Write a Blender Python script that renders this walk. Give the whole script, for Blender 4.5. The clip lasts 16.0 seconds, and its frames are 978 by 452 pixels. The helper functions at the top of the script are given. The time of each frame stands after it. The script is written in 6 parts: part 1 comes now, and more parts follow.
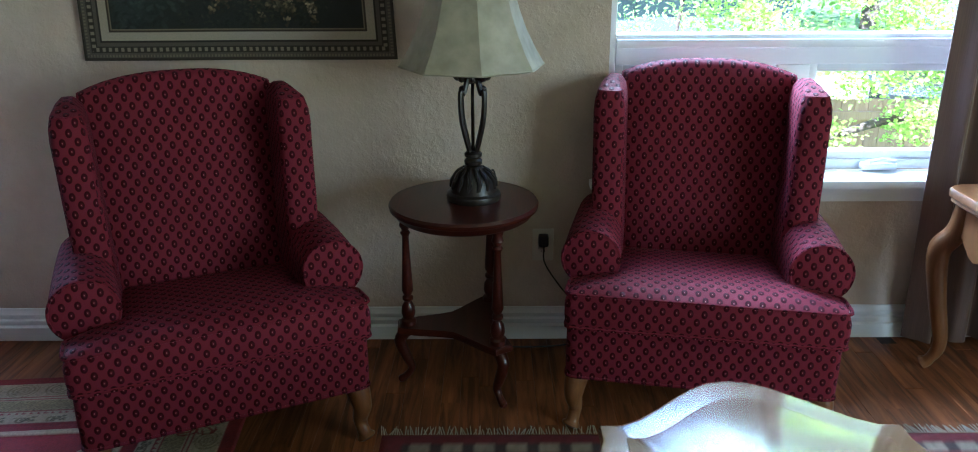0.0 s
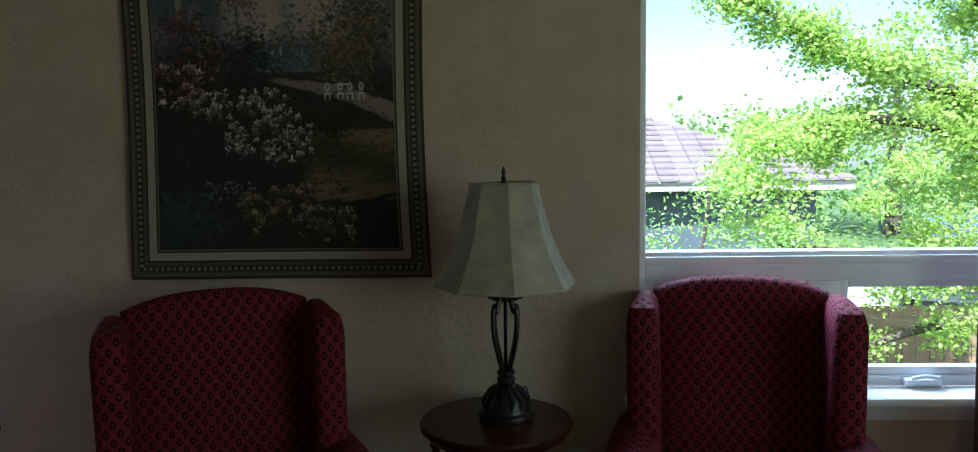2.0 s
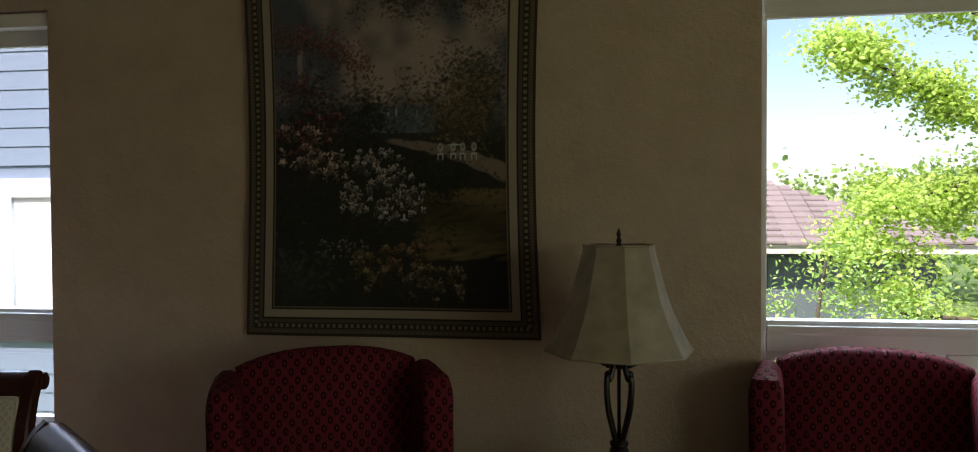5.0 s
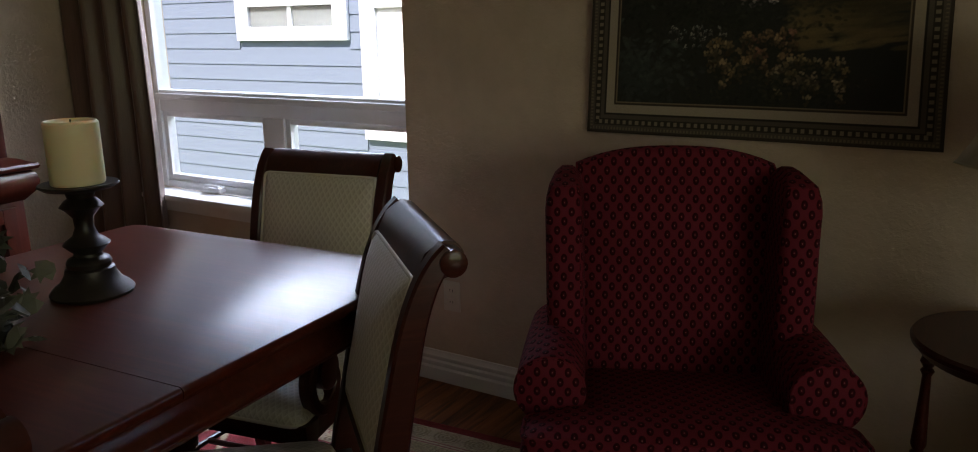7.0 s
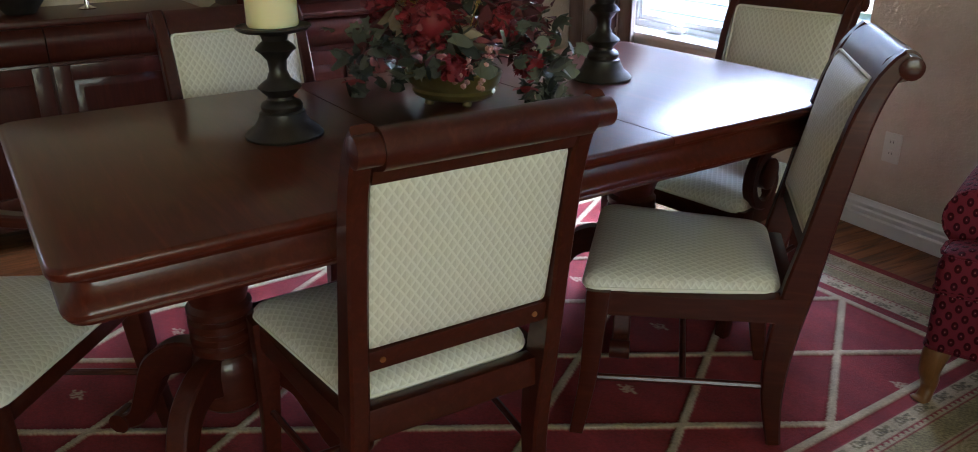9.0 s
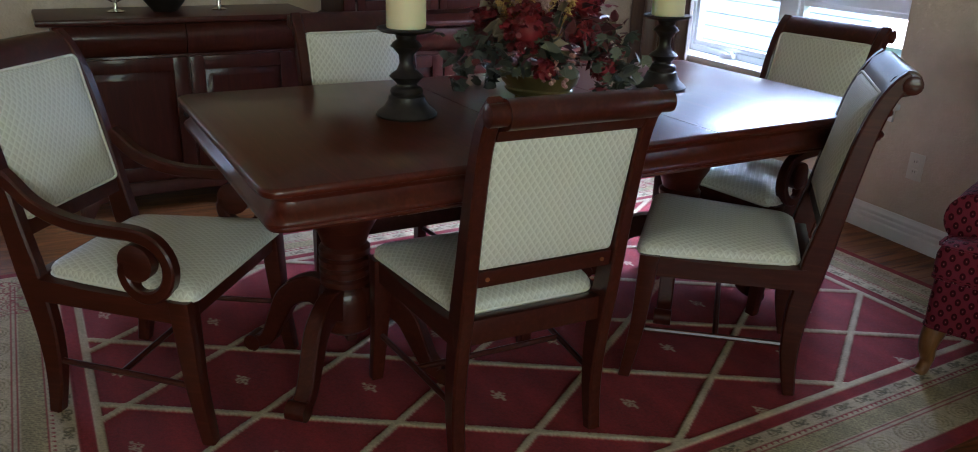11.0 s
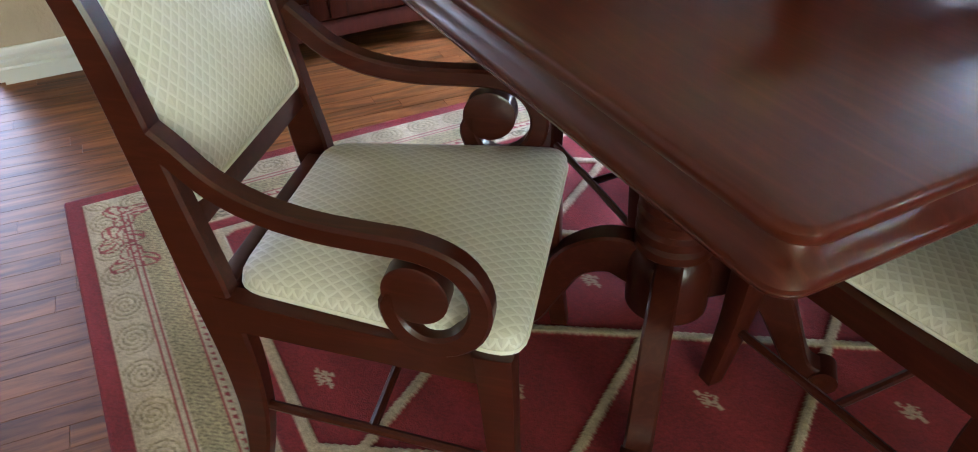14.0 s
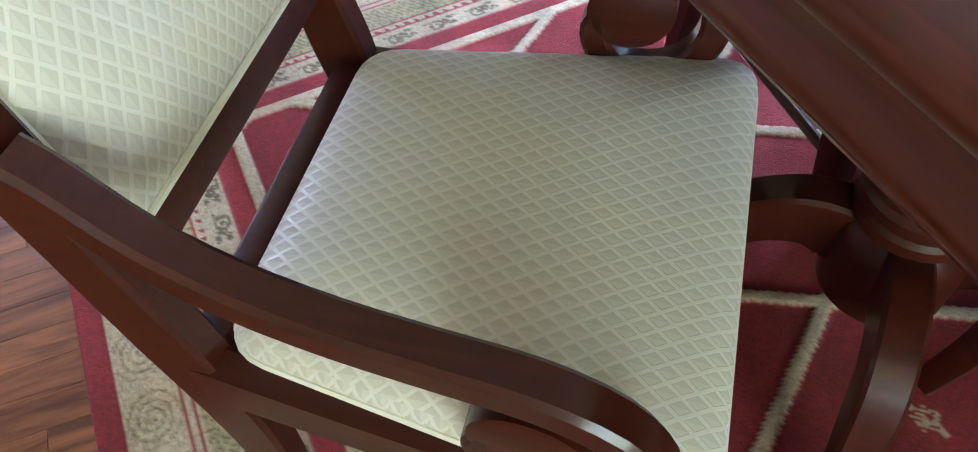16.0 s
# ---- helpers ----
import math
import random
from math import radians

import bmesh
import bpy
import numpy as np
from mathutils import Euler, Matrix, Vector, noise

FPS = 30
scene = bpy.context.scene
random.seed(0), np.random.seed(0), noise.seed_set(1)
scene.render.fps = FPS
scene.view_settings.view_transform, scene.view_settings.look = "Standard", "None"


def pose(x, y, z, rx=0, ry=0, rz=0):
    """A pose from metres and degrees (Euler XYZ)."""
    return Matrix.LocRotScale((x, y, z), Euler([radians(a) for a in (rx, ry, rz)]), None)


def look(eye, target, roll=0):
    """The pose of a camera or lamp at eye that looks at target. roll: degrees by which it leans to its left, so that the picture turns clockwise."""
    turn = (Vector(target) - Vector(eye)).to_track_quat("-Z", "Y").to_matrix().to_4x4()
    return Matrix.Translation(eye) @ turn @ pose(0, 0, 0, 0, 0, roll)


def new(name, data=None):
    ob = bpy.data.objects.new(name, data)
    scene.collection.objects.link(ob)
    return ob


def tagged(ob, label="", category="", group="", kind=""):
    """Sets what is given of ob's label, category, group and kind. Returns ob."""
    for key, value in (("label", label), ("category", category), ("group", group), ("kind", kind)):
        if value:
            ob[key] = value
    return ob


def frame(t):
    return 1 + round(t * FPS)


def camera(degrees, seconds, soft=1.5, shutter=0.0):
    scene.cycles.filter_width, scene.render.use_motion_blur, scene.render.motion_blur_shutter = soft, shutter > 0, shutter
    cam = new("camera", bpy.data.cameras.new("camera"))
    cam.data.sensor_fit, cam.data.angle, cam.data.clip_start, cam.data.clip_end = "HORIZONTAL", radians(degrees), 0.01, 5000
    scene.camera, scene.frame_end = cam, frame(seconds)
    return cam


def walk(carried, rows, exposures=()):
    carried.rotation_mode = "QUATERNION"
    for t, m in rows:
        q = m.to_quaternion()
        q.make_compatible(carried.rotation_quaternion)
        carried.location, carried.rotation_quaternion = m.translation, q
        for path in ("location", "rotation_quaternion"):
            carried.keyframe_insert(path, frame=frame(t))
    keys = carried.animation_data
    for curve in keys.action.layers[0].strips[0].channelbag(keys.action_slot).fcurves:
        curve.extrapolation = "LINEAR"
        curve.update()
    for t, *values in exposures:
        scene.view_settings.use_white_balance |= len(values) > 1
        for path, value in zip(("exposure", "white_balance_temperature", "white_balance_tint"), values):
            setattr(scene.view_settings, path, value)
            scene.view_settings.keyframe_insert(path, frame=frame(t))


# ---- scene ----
cam = camera(62.2, 16.0, 1.0)
PATH = [
    (0, (0.254, 0.462, 1.359), (0.251, 2.343, 0.679), -0.3),
    (0.5, (0.25, 0.472, 1.365), (0.235, 2.37, 0.734), -0.5),
    (1, (0.244, 0.474, 1.373), (0.222, 2.411, 0.873), -0.8),
    (1.5, (0.248, 0.474, 1.392), (0.197, 2.447, 1.068), -0.9),
    (2, (0.244, 0.46, 1.401), (0.173, 2.45, 1.208), -0.8),
    (2.5, (0.244, 0.443, 1.421), (0.164, 2.44, 1.335), -0.7),
    (3, (0.245, 0.424, 1.427), (0.159, 2.422, 1.42), -0.3),
    (5.3, (0.16, 0.538, 1.405), (-0.156, 2.512, 1.336), -0.4),
    (5.5, (0.128, 0.568, 1.402), (-0.191, 2.54, 1.309), -0.5),
    (6, (0.078, 0.641, 1.381), (-0.315, 2.593, 1.189), -1.1),
    (6.5, (0.048, 0.696, 1.346), (-0.571, 2.568, 1.007), -1.3),
    (7, (0.057, 0.715, 1.31), (-0.967, 2.365, 0.832), -0.8),
    (7.5, (0.09, 0.695, 1.286), (-1.279, 2.017, 0.672), -0.4),
    (8, (0.14, 0.629, 1.289), (-1.377, 1.736, 0.601), -1.4),
    (8.5, (0.22, 0.465, 1.274), (-1.36, 1.455, 0.553), -1.4),
    (9, (0.324, 0.306, 1.251), (-1.309, 1.18, 0.496), -0.7),
    (9.2, (0.355, 0.27, 1.25), (-1.294, 1.102, 0.483), -0.5),
    (11.3, (0.705, -0.105, 1.286), (-0.988, 0.691, 0.579), 1.8),
    (11.4, (0.69, -0.133, 1.286), (-0.995, 0.671, 0.57), 1.6),
    (11.5, (0.668, -0.123, 1.286), (-1.021, 0.669, 0.564), 1.7),
    (12, (0.505, -0.155, 1.291), (-1.178, 0.598, 0.514), 1.2),
    (12.5, (0.246, -0.171, 1.264), (-1.431, 0.534, 0.433), 0.1),
    (13, (0.013, -0.241, 1.237), (-1.629, 0.456, 0.332), -0.3),
    (13.5, (-0.218, -0.285, 1.2), (-1.811, 0.395, 0.199), -0.3),
    (14, (-0.478, -0.235, 1.193), (-1.959, 0.401, 0.009), -0.5),
    (14.5, (-0.721, -0.227, 1.14), (-2.083, 0.398, -0.185), 0.0),
    (15, (-0.868, -0.214, 1.11), (-2.118, 0.353, -0.346), 0.0),
    (15.5, (-0.985, -0.129, 1.061), (-2.157, 0.32, -0.497), -2.3),
    (16, (-1.043, -0.084, 1.05), (-2.202, 0.254, -0.544), -5.3),
]
EXPOSURES = [
    (0, 3.0, 4600, 17), (1, 2.65, 4600, 16), (2, 1.45, 4900, 16), (3, 1.0, 5500, 19), (5.5, 1.0, 6200, 25), (6.5, 0.9, 6200, 27), (7.2, 1.35, 6400, 27), (7.5, 1.6, 6500, 27),
    (8, 2.65, 6600, 26), (9, 2.85, 5500, 24), (11.5, 2.65, 5200, 22), (12.5, 2.98, 5300, 23), (13, 3.4, 5500, 22), (14, 3.8, 5500, 21), (16, 4.25, 5100, 19),
]
walk(cam, [(t, look(eye, target, roll)) for t, eye, target, roll in PATH], EXPOSURES)


# ---------------- world, sun, window light, added sky fill ---
world = bpy.data.worlds.new("sky")
scene.world = world
world.use_nodes = True
wn = world.node_tree
sky = wn.nodes.new("ShaderNodeTexSky")
sky.sky_type, sky.sun_disc, sky.sun_elevation, sky.sun_rotation = "NISHITA", False, radians(52), radians(200)
wn.links.new(sky.outputs[0], wn.nodes["Background"].inputs[0])
wn.nodes["Background"].inputs[1].default_value = 0.11

sun_data = bpy.data.lights.new("sun", "SUN")
sun_data.energy, sun_data.angle, sun_data.color = 5.0, radians(0.5), (1.0, 0.95, 0.88)
new("sun", sun_data).matrix_world = look((-4, -10, 16), (0, 2, 0))


def area_lamp(name, eye, target, sx, sy, watts, colour):
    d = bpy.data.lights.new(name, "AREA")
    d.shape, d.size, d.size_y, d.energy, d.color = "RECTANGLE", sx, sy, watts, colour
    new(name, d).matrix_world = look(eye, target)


area_lamp("daylight_east_window", (3.54, -0.3, 1.40), (-1, 0.1, 0.7), 2.4, 1.6, 10.5, (0.98, 1.0, 0.50))
area_lamp("daylight_hall_window", (-5.99, -1.6, 1.40), (-2, -1.3, 0.5), 1.5, 1.5, 7.5, (0.90, 0.95, 1.0))
# unseen area lamps added outside, boosting the sky's light through the two windows
area_lamp("sky_fill_dining_window", (-2.4, 6.6, 4.80), (-1.9, 0.6, 0.3), 7.0, 2.8, 380, (0.74, 0.87, 1.0))
area_lamp("sky_fill_garden_window", (1.3, 6.0, 3.80), (0.7, 1.0, 0.3), 2.6, 1.3, 50, (0.86, 1.0, 0.88))

# ---------------- materials ----------------


class Mat:
    """A node material with a few shorthands."""

    def __init__(self, name, rough=0.5, metal=0.0, coat=0.0):
        self.m = bpy.data.materials.new(name)
        self.m.use_nodes = True
        self.t = self.m.node_tree
        self.b = self.t.nodes["Principled BSDF"]
        self.b.inputs["Roughness"].default_value = rough
        self.b.inputs["Metallic"].default_value = metal
        self.b.inputs["Coat Weight"].default_value = coat

    def node(self, kind, **values):
        n = self.t.nodes.new("ShaderNode" + kind)
        for key, value in values.items():
            if key in n.inputs:
                n.inputs[key].default_value = value
        return n

    def link(self, a, b):
        self.t.links.new(a, b)

    def coords(self, kind="Object", scale=(1, 1, 1), rot=(0, 0, 0)):
        mp = self.node("Mapping")
        mp.inputs["Scale"].default_value, mp.inputs["Rotation"].default_value = scale, rot
        self.link(self.node("TexCoord").outputs[kind], mp.inputs[0])
        return mp.outputs[0]

    def noise(self, vec, scale, detail=4.0, rough=0.55, distort=0.0):
        n = self.node("TexNoise", Scale=scale, Detail=detail, Roughness=rough, Distortion=distort)
        self.link(vec, n.inputs["Vector"])
        return n.outputs[0]

    def ramp(self, fac, stops):
        r = self.node("ValToRGB")
        while len(r.color_ramp.elements) < len(stops):
            r.color_ramp.elements.new(0.5)
        for el, (p, c) in zip(r.color_ramp.elements, stops):
            el.position, el.color = p, (*c, 1)
        self.link(fac, r.inputs[0])
        return r.outputs[0]

    def math(self, op, a, b=None, c=None):
        n = self.node("Math")
        n.operation = op
        for k, v in enumerate((a, b, c)):
            if v is None:
                continue
            if isinstance(v, (int, float)):
                n.inputs[k].default_value = v
            else:
                self.link(v, n.inputs[k])
        return n.outputs[0]

    def mix(self, fac, a, b, mode="MIX"):
        n = self.node("MixRGB")
        n.blend_type = mode
        for k, v in enumerate((fac, a, b)):
            if isinstance(v, (int, float)):
                n.inputs[k].default_value = v
            elif isinstance(v, tuple):
                n.inputs[k].default_value = (*v, 1)
            else:
                self.link(v, n.inputs[k])
        return n.outputs[0]

    def colour(self, sock):
        if isinstance(sock, tuple):
            self.b.inputs["Base Color"].default_value = (*sock, 1)
        else:
            self.link(sock, self.b.inputs["Base Color"])
        return self

    def rough(self, sock):
        self.link(sock, self.b.inputs["Roughness"])
        return self

    def bump(self, sock, dist=0.002, strength=0.6):
        n = self.node("Bump", Strength=strength, Distance=dist)
        self.link(sock, n.inputs["Height"])
        self.link(n.outputs[0], self.b.inputs["Normal"])
        return self


def wood(name, dark, mid, light, rough=0.28, grain=(14, 1.2, 14), coat=0.25, per_object=0.0, bump=0.0, spread=0.27, gloss=(0.10, 1.55)):
    w = Mat(name, rough, 0, coat)
    w.b.inputs["Coat Roughness"].default_value, w.b.inputs["Coat IOR"].default_value = gloss
    w.b.inputs["Specular IOR Level"].default_value = 0.18
    v = w.coords("Object", grain)
    if per_object:
        info = w.node("ObjectInfo")
        add = w.node("VectorMath")
        add.operation = "ADD"
        mul = w.math("MULTIPLY", info.outputs["Random"], 37.0)
        comb = w.node("CombineXYZ")
        w.link(mul, comb.inputs[0]), w.link(mul, comb.inputs[1])
        w.link(v, add.inputs[0]), w.link(comb.outputs[0], add.inputs[1])
        v = add.outputs[0]
    g = w.noise(v, 3.0, 6, 0.62, 1.2)
    c = w.ramp(g, [(0.52 - spread, dark), (0.52, mid), (0.51 + spread, light)])
    big = w.noise(w.coords("Object"), 2.2, 2)
    c = w.mix(0.35, c, w.ramp(big, [(0.3, tuple(x * 0.75 for x in mid)), (0.7, light)]))
    if per_object:
        tone = w.ramp(info.outputs["Random"], [(0.0, (1 - per_object,) * 3), (1.0, (1 + per_object,) * 3)])
        c = w.mix(1.0, c, tone, "MULTIPLY")
    w.colour(c)
    w.rough(w.math("MULTIPLY_ADD", big, 0.10, rough - 0.05))
    if bump:
        w.bump(g, bump, 0.4)
    return w.m


MAHOGANY = wood("mahogany", (0.026, 0.0040, 0.0020), (0.037, 0.0058, 0.0027), (0.060, 0.0110, 0.0046), 0.40, (14, 1.2, 14), 0.4, 0.0, 0.0, 0.17, (0.16, 1.5))
TABLE_WOOD = wood("table_mahogany", (0.044, 0.0066, 0.0032), (0.062, 0.0096, 0.0043), (0.090, 0.0155, 0.0062), 0.30, (1.2, 14, 14), 0.42, 0.0, 0.0, 0.17, (0.20, 1.48))
CHERRY = wood("cherry_cabinet", (0.026, 0.0044, 0.0026), (0.040, 0.0070, 0.0036), (0.064, 0.0125, 0.0058), 0.36, (14, 14, 1.2), 0.2, 0.0, 0.0, 0.18)
OAK = wood("honey_oak", (0.09, 0.036, 0.012), (0.155, 0.066, 0.021), (0.23, 0.105, 0.036), 0.3, (10, 10, 1.2))
OAK_FLOOR = wood("oak_floor", (0.030, 0.008, 0.0025), (0.170, 0.056, 0.016), (0.275, 0.102, 0.030), 0.46, (9, 0.8, 9), 0.03, 0.09, 0.0006, 0.14, (0.28, 1.5))
FLOOR_GAP = Mat("floor_joint", 0.8).colour((0.02, 0.009, 0.005)).m

m = Mat("plaster", 0.75)
v = m.coords()
a, b_ = m.noise(v, 1.7, 4), m.noise(v, 55, 4, 0.6)
m.colour(m.mix(0.5, m.ramp(a, [(0.3, (0.460, 0.368, 0.280)), (0.7, (0.575, 0.468, 0.366))]), m.ramp(m.noise(v, 9, 5), [(0.35, (0.445, 0.358, 0.275)), (0.65, (0.560, 0.456, 0.358))])))
m.bump(m.ramp(b_, [(0.42, (0, 0, 0)), (0.60, (1, 1, 1))]), 0.0022, 0.5)
PLASTER = m.m
m = Mat("ceiling_paint", 0.85)
m.colour((0.72, 0.70, 0.66)).bump(m.noise(m.coords(), 60), 0.002, 0.4)
CEILING = m.m


def paint(name, base, rough=0.35):
    p = Mat(name, rough)
    n = p.noise(p.coords(), 6, 5)
    p.colour(p.mix(n, tuple(x * 0.9 for x in base), base)).bump(p.noise(p.coords(), 90), 0.0004, 0.3)
    return p.m


TRIM = paint("white_trim", (0.72, 0.71, 0.69))
VINYL = paint("window_vinyl", (0.78, 0.79, 0.80), 0.3)
BLIND = paint("roller_blind", (0.82, 0.82, 0.80), 0.6)
OUTLET = paint("outlet_plastic", (0.60, 0.56, 0.48), 0.3)
BLACK = paint("black_iron", (0.012, 0.011, 0.010), 0.4)
CORD = paint("black_cord", (0.01, 0.01, 0.01), 0.5)
GLASS = Mat("glass", 0.0)
GLASS.b.inputs["Transmission Weight"].default_value, GLASS.b.inputs["IOR"].default_value = 1.0, 1.45
GLASS.colour((0.97, 1.0, 0.98))
GLASS = GLASS.m
WINDOW_GLASS = Mat("window_glass", 0.0)
WINDOW_GLASS.b.inputs["Transmission Weight"].default_value, WINDOW_GLASS.b.inputs["IOR"].default_value = 1.0, 1.12
WINDOW_GLASS = WINDOW_GLASS.colour((0.98, 1.0, 0.99)).m
SHELF_GLASS = Mat("shelf_glass", 0.02)
SHELF_GLASS.b.inputs["Transmission Weight"].default_value = 0.9
SHELF_GLASS.colour((0.62, 0.85, 0.78))
SHELF_GLASS = SHELF_GLASS.m
MIRROR = Mat("mirror", 0.02, 1.0).colour((0.8, 0.82, 0.8)).m
SILVER = Mat("silver", 0.2, 1.0).colour((0.75, 0.74, 0.70)).m
BRONZE = Mat("dark_bronze", 0.40, 0.2)
BRONZE.colour(BRONZE.ramp(BRONZE.noise(BRONZE.coords(), 18, 5), [(0.35, (0.008, 0.006, 0.005)), (0.7, (0.026, 0.018, 0.013))])).bump(BRONZE.noise(BRONZE.coords(), 70), 0.0006, 0.4)
BRONZE = BRONZE.m
BRASS = Mat("aged_brass", 0.35, 1.0).colour((0.55, 0.30, 0.11)).m


def fabric_coords(m, sx, sy):
    """Staggered cell coordinates, -0.5 to 0.5, from UVs in metres."""
    uv = m.node("SeparateXYZ")
    m.link(m.node("TexCoord").outputs["UV"], uv.inputs[0])
    x, y = m.math("DIVIDE", uv.outputs[0], sx), m.math("DIVIDE", uv.outputs[1], sy)
    row = m.math("MODULO", m.math("FLOOR", m.math("ADD", y, 2000.0)), 2.0)
    x = m.math("ADD", x, m.math("MULTIPLY_ADD", row, 0.5, 2000.0))
    return m.math("SUBTRACT", m.math("FRACT", x), 0.5), m.math("SUBTRACT", m.math("FRACT", m.math("ADD", y, 2000.0)), 0.5)


m = Mat("burgundy_damask", 0.62)
m.b.inputs["Sheen Weight"].default_value = 0.015
m.b.inputs["Specular IOR Level"].default_value = 0.06
m.b.inputs["Sheen Roughness"].default_value = 0.4
m.b.inputs["Sheen Tint"].default_value = (0.9, 0.45, 0.5, 1)
fx, fy = fabric_coords(m, 0.036, 0.0235)
d = m.math("SQRT", m.math("ADD", m.math("POWER", m.math("MULTIPLY", fx, 1.75), 2.0), m.math("POWER", m.math("MULTIPLY", fy, 0.78), 2.0)))
base = m.mix(m.noise(m.coords(), 400, 2), (0.112, 0.0132, 0.0215), (0.154, 0.0205, 0.0310))
base = m.mix(m.ramp(m.noise(m.coords(), 4, 3), [(0.3, (0, 0, 0)), (0.7, (0.45, 0.45, 0.45))]), base, (0.180, 0.0230, 0.0360))
ring = m.ramp(d, [(0.35, (1, 1, 1)), (0.42, (0, 0, 0))])
core = m.ramp(d, [(0.15, (1, 1, 1)), (0.20, (0, 0, 0))])
dot = m.ramp(d, [(0.050, (1, 1, 1)), (0.075, (0, 0, 0))])
c = m.mix(ring, base, (0.036, 0.0042, 0.0078))
c = m.mix(core, c, (0.066, 0.0066, 0.0130))
c = m.mix(dot, c, (0.27, 0.11, 0.10))
m.colour(c)
m.bump(m.math("ADD", m.ramp(d, [(0.0, (1, 1, 1)), (0.36, (0, 0, 0))]), m.math("MULTIPLY", m.noise(m.coords(), 700, 2), 0.25)), 0.004, 0.8)
BURGUNDY = m.m

m = Mat("cream_lattice_fabric", 0.55)
m.b.inputs["Sheen Weight"].default_value = 0.2
uv = m.node("SeparateXYZ")
m.link(m.node("TexCoord").outputs["UV"], uv.inputs[0])
p1 = m.math("ADD", m.math("DIVIDE", uv.outputs[0], 0.018), m.math("DIVIDE", uv.outputs[1], 0.026))
p2 = m.math("SUBTRACT", m.math("DIVIDE", uv.outputs[0], 0.018), m.math("DIVIDE", uv.outputs[1], 0.026))
f1, f2 = m.math("FRACT", m.math("ADD", p1, 2000.0)), m.math("FRACT", m.math("ADD", p2, 2000.0))
l1 = m.math("ABSOLUTE", m.math("SUBTRACT", f1, 0.5))
l2 = m.math("ABSOLUTE", m.math("SUBTRACT", f2, 0.5))
line = m.ramp(m.math("MAXIMUM", l1, l2), [(0.36, (0, 0, 0)), (0.40, (1, 1, 1))])
half = m.math("GREATER_THAN", m.math("ADD", f1, f2), 1.0)
weave = m.noise(m.coords("UV", (1, 1, 1)), 900, 2)
cell = m.mix(half, (0.50, 0.46, 0.375), (0.585, 0.545, 0.45))
c = m.mix(line, cell, (0.67, 0.635, 0.545))
c = m.mix(m.math("MULTIPLY", m.noise(m.coords(), 5, 4), 0.3), c, (0.55, 0.50, 0.39))
m.colour(m.mix(m.math("MULTIPLY", weave, 0.25), c, (0.40, 0.36, 0.28)))
m.rough(m.math("MULTIPLY_ADD", line, -0.32, 0.70))
m.bump(m.math("ADD", m.math("MULTIPLY", line, 0.7), m.math("MULTIPLY", weave, 0.3)), 0.0007, 0.6)
CREAM = m.m
PIPING = Mat("cream_piping", 0.6).colour((0.66, 0.62, 0.52)).m


def painted(name, rough, fine, dist):
    p = Mat(name, rough)
    at = p.node("Attribute")
    at.attribute_name = "Col"
    n = p.noise(p.coords("Object"), fine, 3)
    p.colour(p.mix(0.55, at.outputs[0], p.ramp(n, [(0.3, (0.45, 0.45, 0.45)), (0.7, (1.0, 1.0, 1.0))]), "MULTIPLY"))
    p.bump(n, dist, 0.6)
    return p.m


RUG = painted("wool_pile", 0.95, 330, 0.003)
TAPESTRY = painted("woven_tapestry", 0.9, 500, 0.001)
FRINGE = paint("rug_fringe", (0.42, 0.36, 0.27), 0.9)

m = Mat("curtain_satin", 0.42)
m.b.inputs["Sheen Weight"].default_value = 0.3
m.colour(m.mix(m.noise(m.coords("Object", (240, 240, 3)), 2, 3), (0.072, 0.040, 0.028), (0.165, 0.100, 0.070)))
m.bump(m.noise(m.coords("Object", (1, 1, 40)), 12, 3), 0.0006, 0.4)
CURTAIN = m.m

m = Mat("lamp_shade_skin", 0.6)
c = m.ramp(m.noise(m.coords(), 11, 5), [(0.3, (0.34, 0.30, 0.20)), (0.7, (0.56, 0.51, 0.37))])
m.colour(c)
tr = m.node("BsdfTranslucent")
m.link(c, tr.inputs[0])
mx = m.node("MixShader")
mx.inputs[0].default_value = 0.28
m.link(m.b.outputs[0], mx.inputs[1]), m.link(tr.outputs[0], mx.inputs[2])
m.link(mx.outputs[0], m.t.nodes["Material Output"].inputs[0])
SHADE = m.m
m = Mat("candle_wax", 0.45)
m.b.inputs["Subsurface Weight"].default_value, m.b.inputs["Subsurface Scale"].default_value = 0.35, 0.03
m.colour(m.mix(m.noise(m.coords(), 14), (0.74, 0.63, 0.36), (0.82, 0.73, 0.47)))
WAX = m.m


def leafy(name, lo, hi, rough=0.5, translucent=0.35):
    p = Mat(name, rough)
    geo = p.node("NewGeometry")
    c = p.ramp(geo.outputs["Random Per Island"], [(0.0, lo), (1.0, hi)])
    p.colour(c)
    if translucent:
        tr = p.node("BsdfTranslucent")
        p.link(c, tr.inputs[0])
        mx = p.node("MixShader")
        mx.inputs[0].default_value = translucent
        p.link(p.b.outputs[0], mx.inputs[1]), p.link(tr.outputs[0], mx.inputs[2])
        p.link(mx.outputs[0], p.t.nodes["Material Output"].inputs[0])
    return p.m


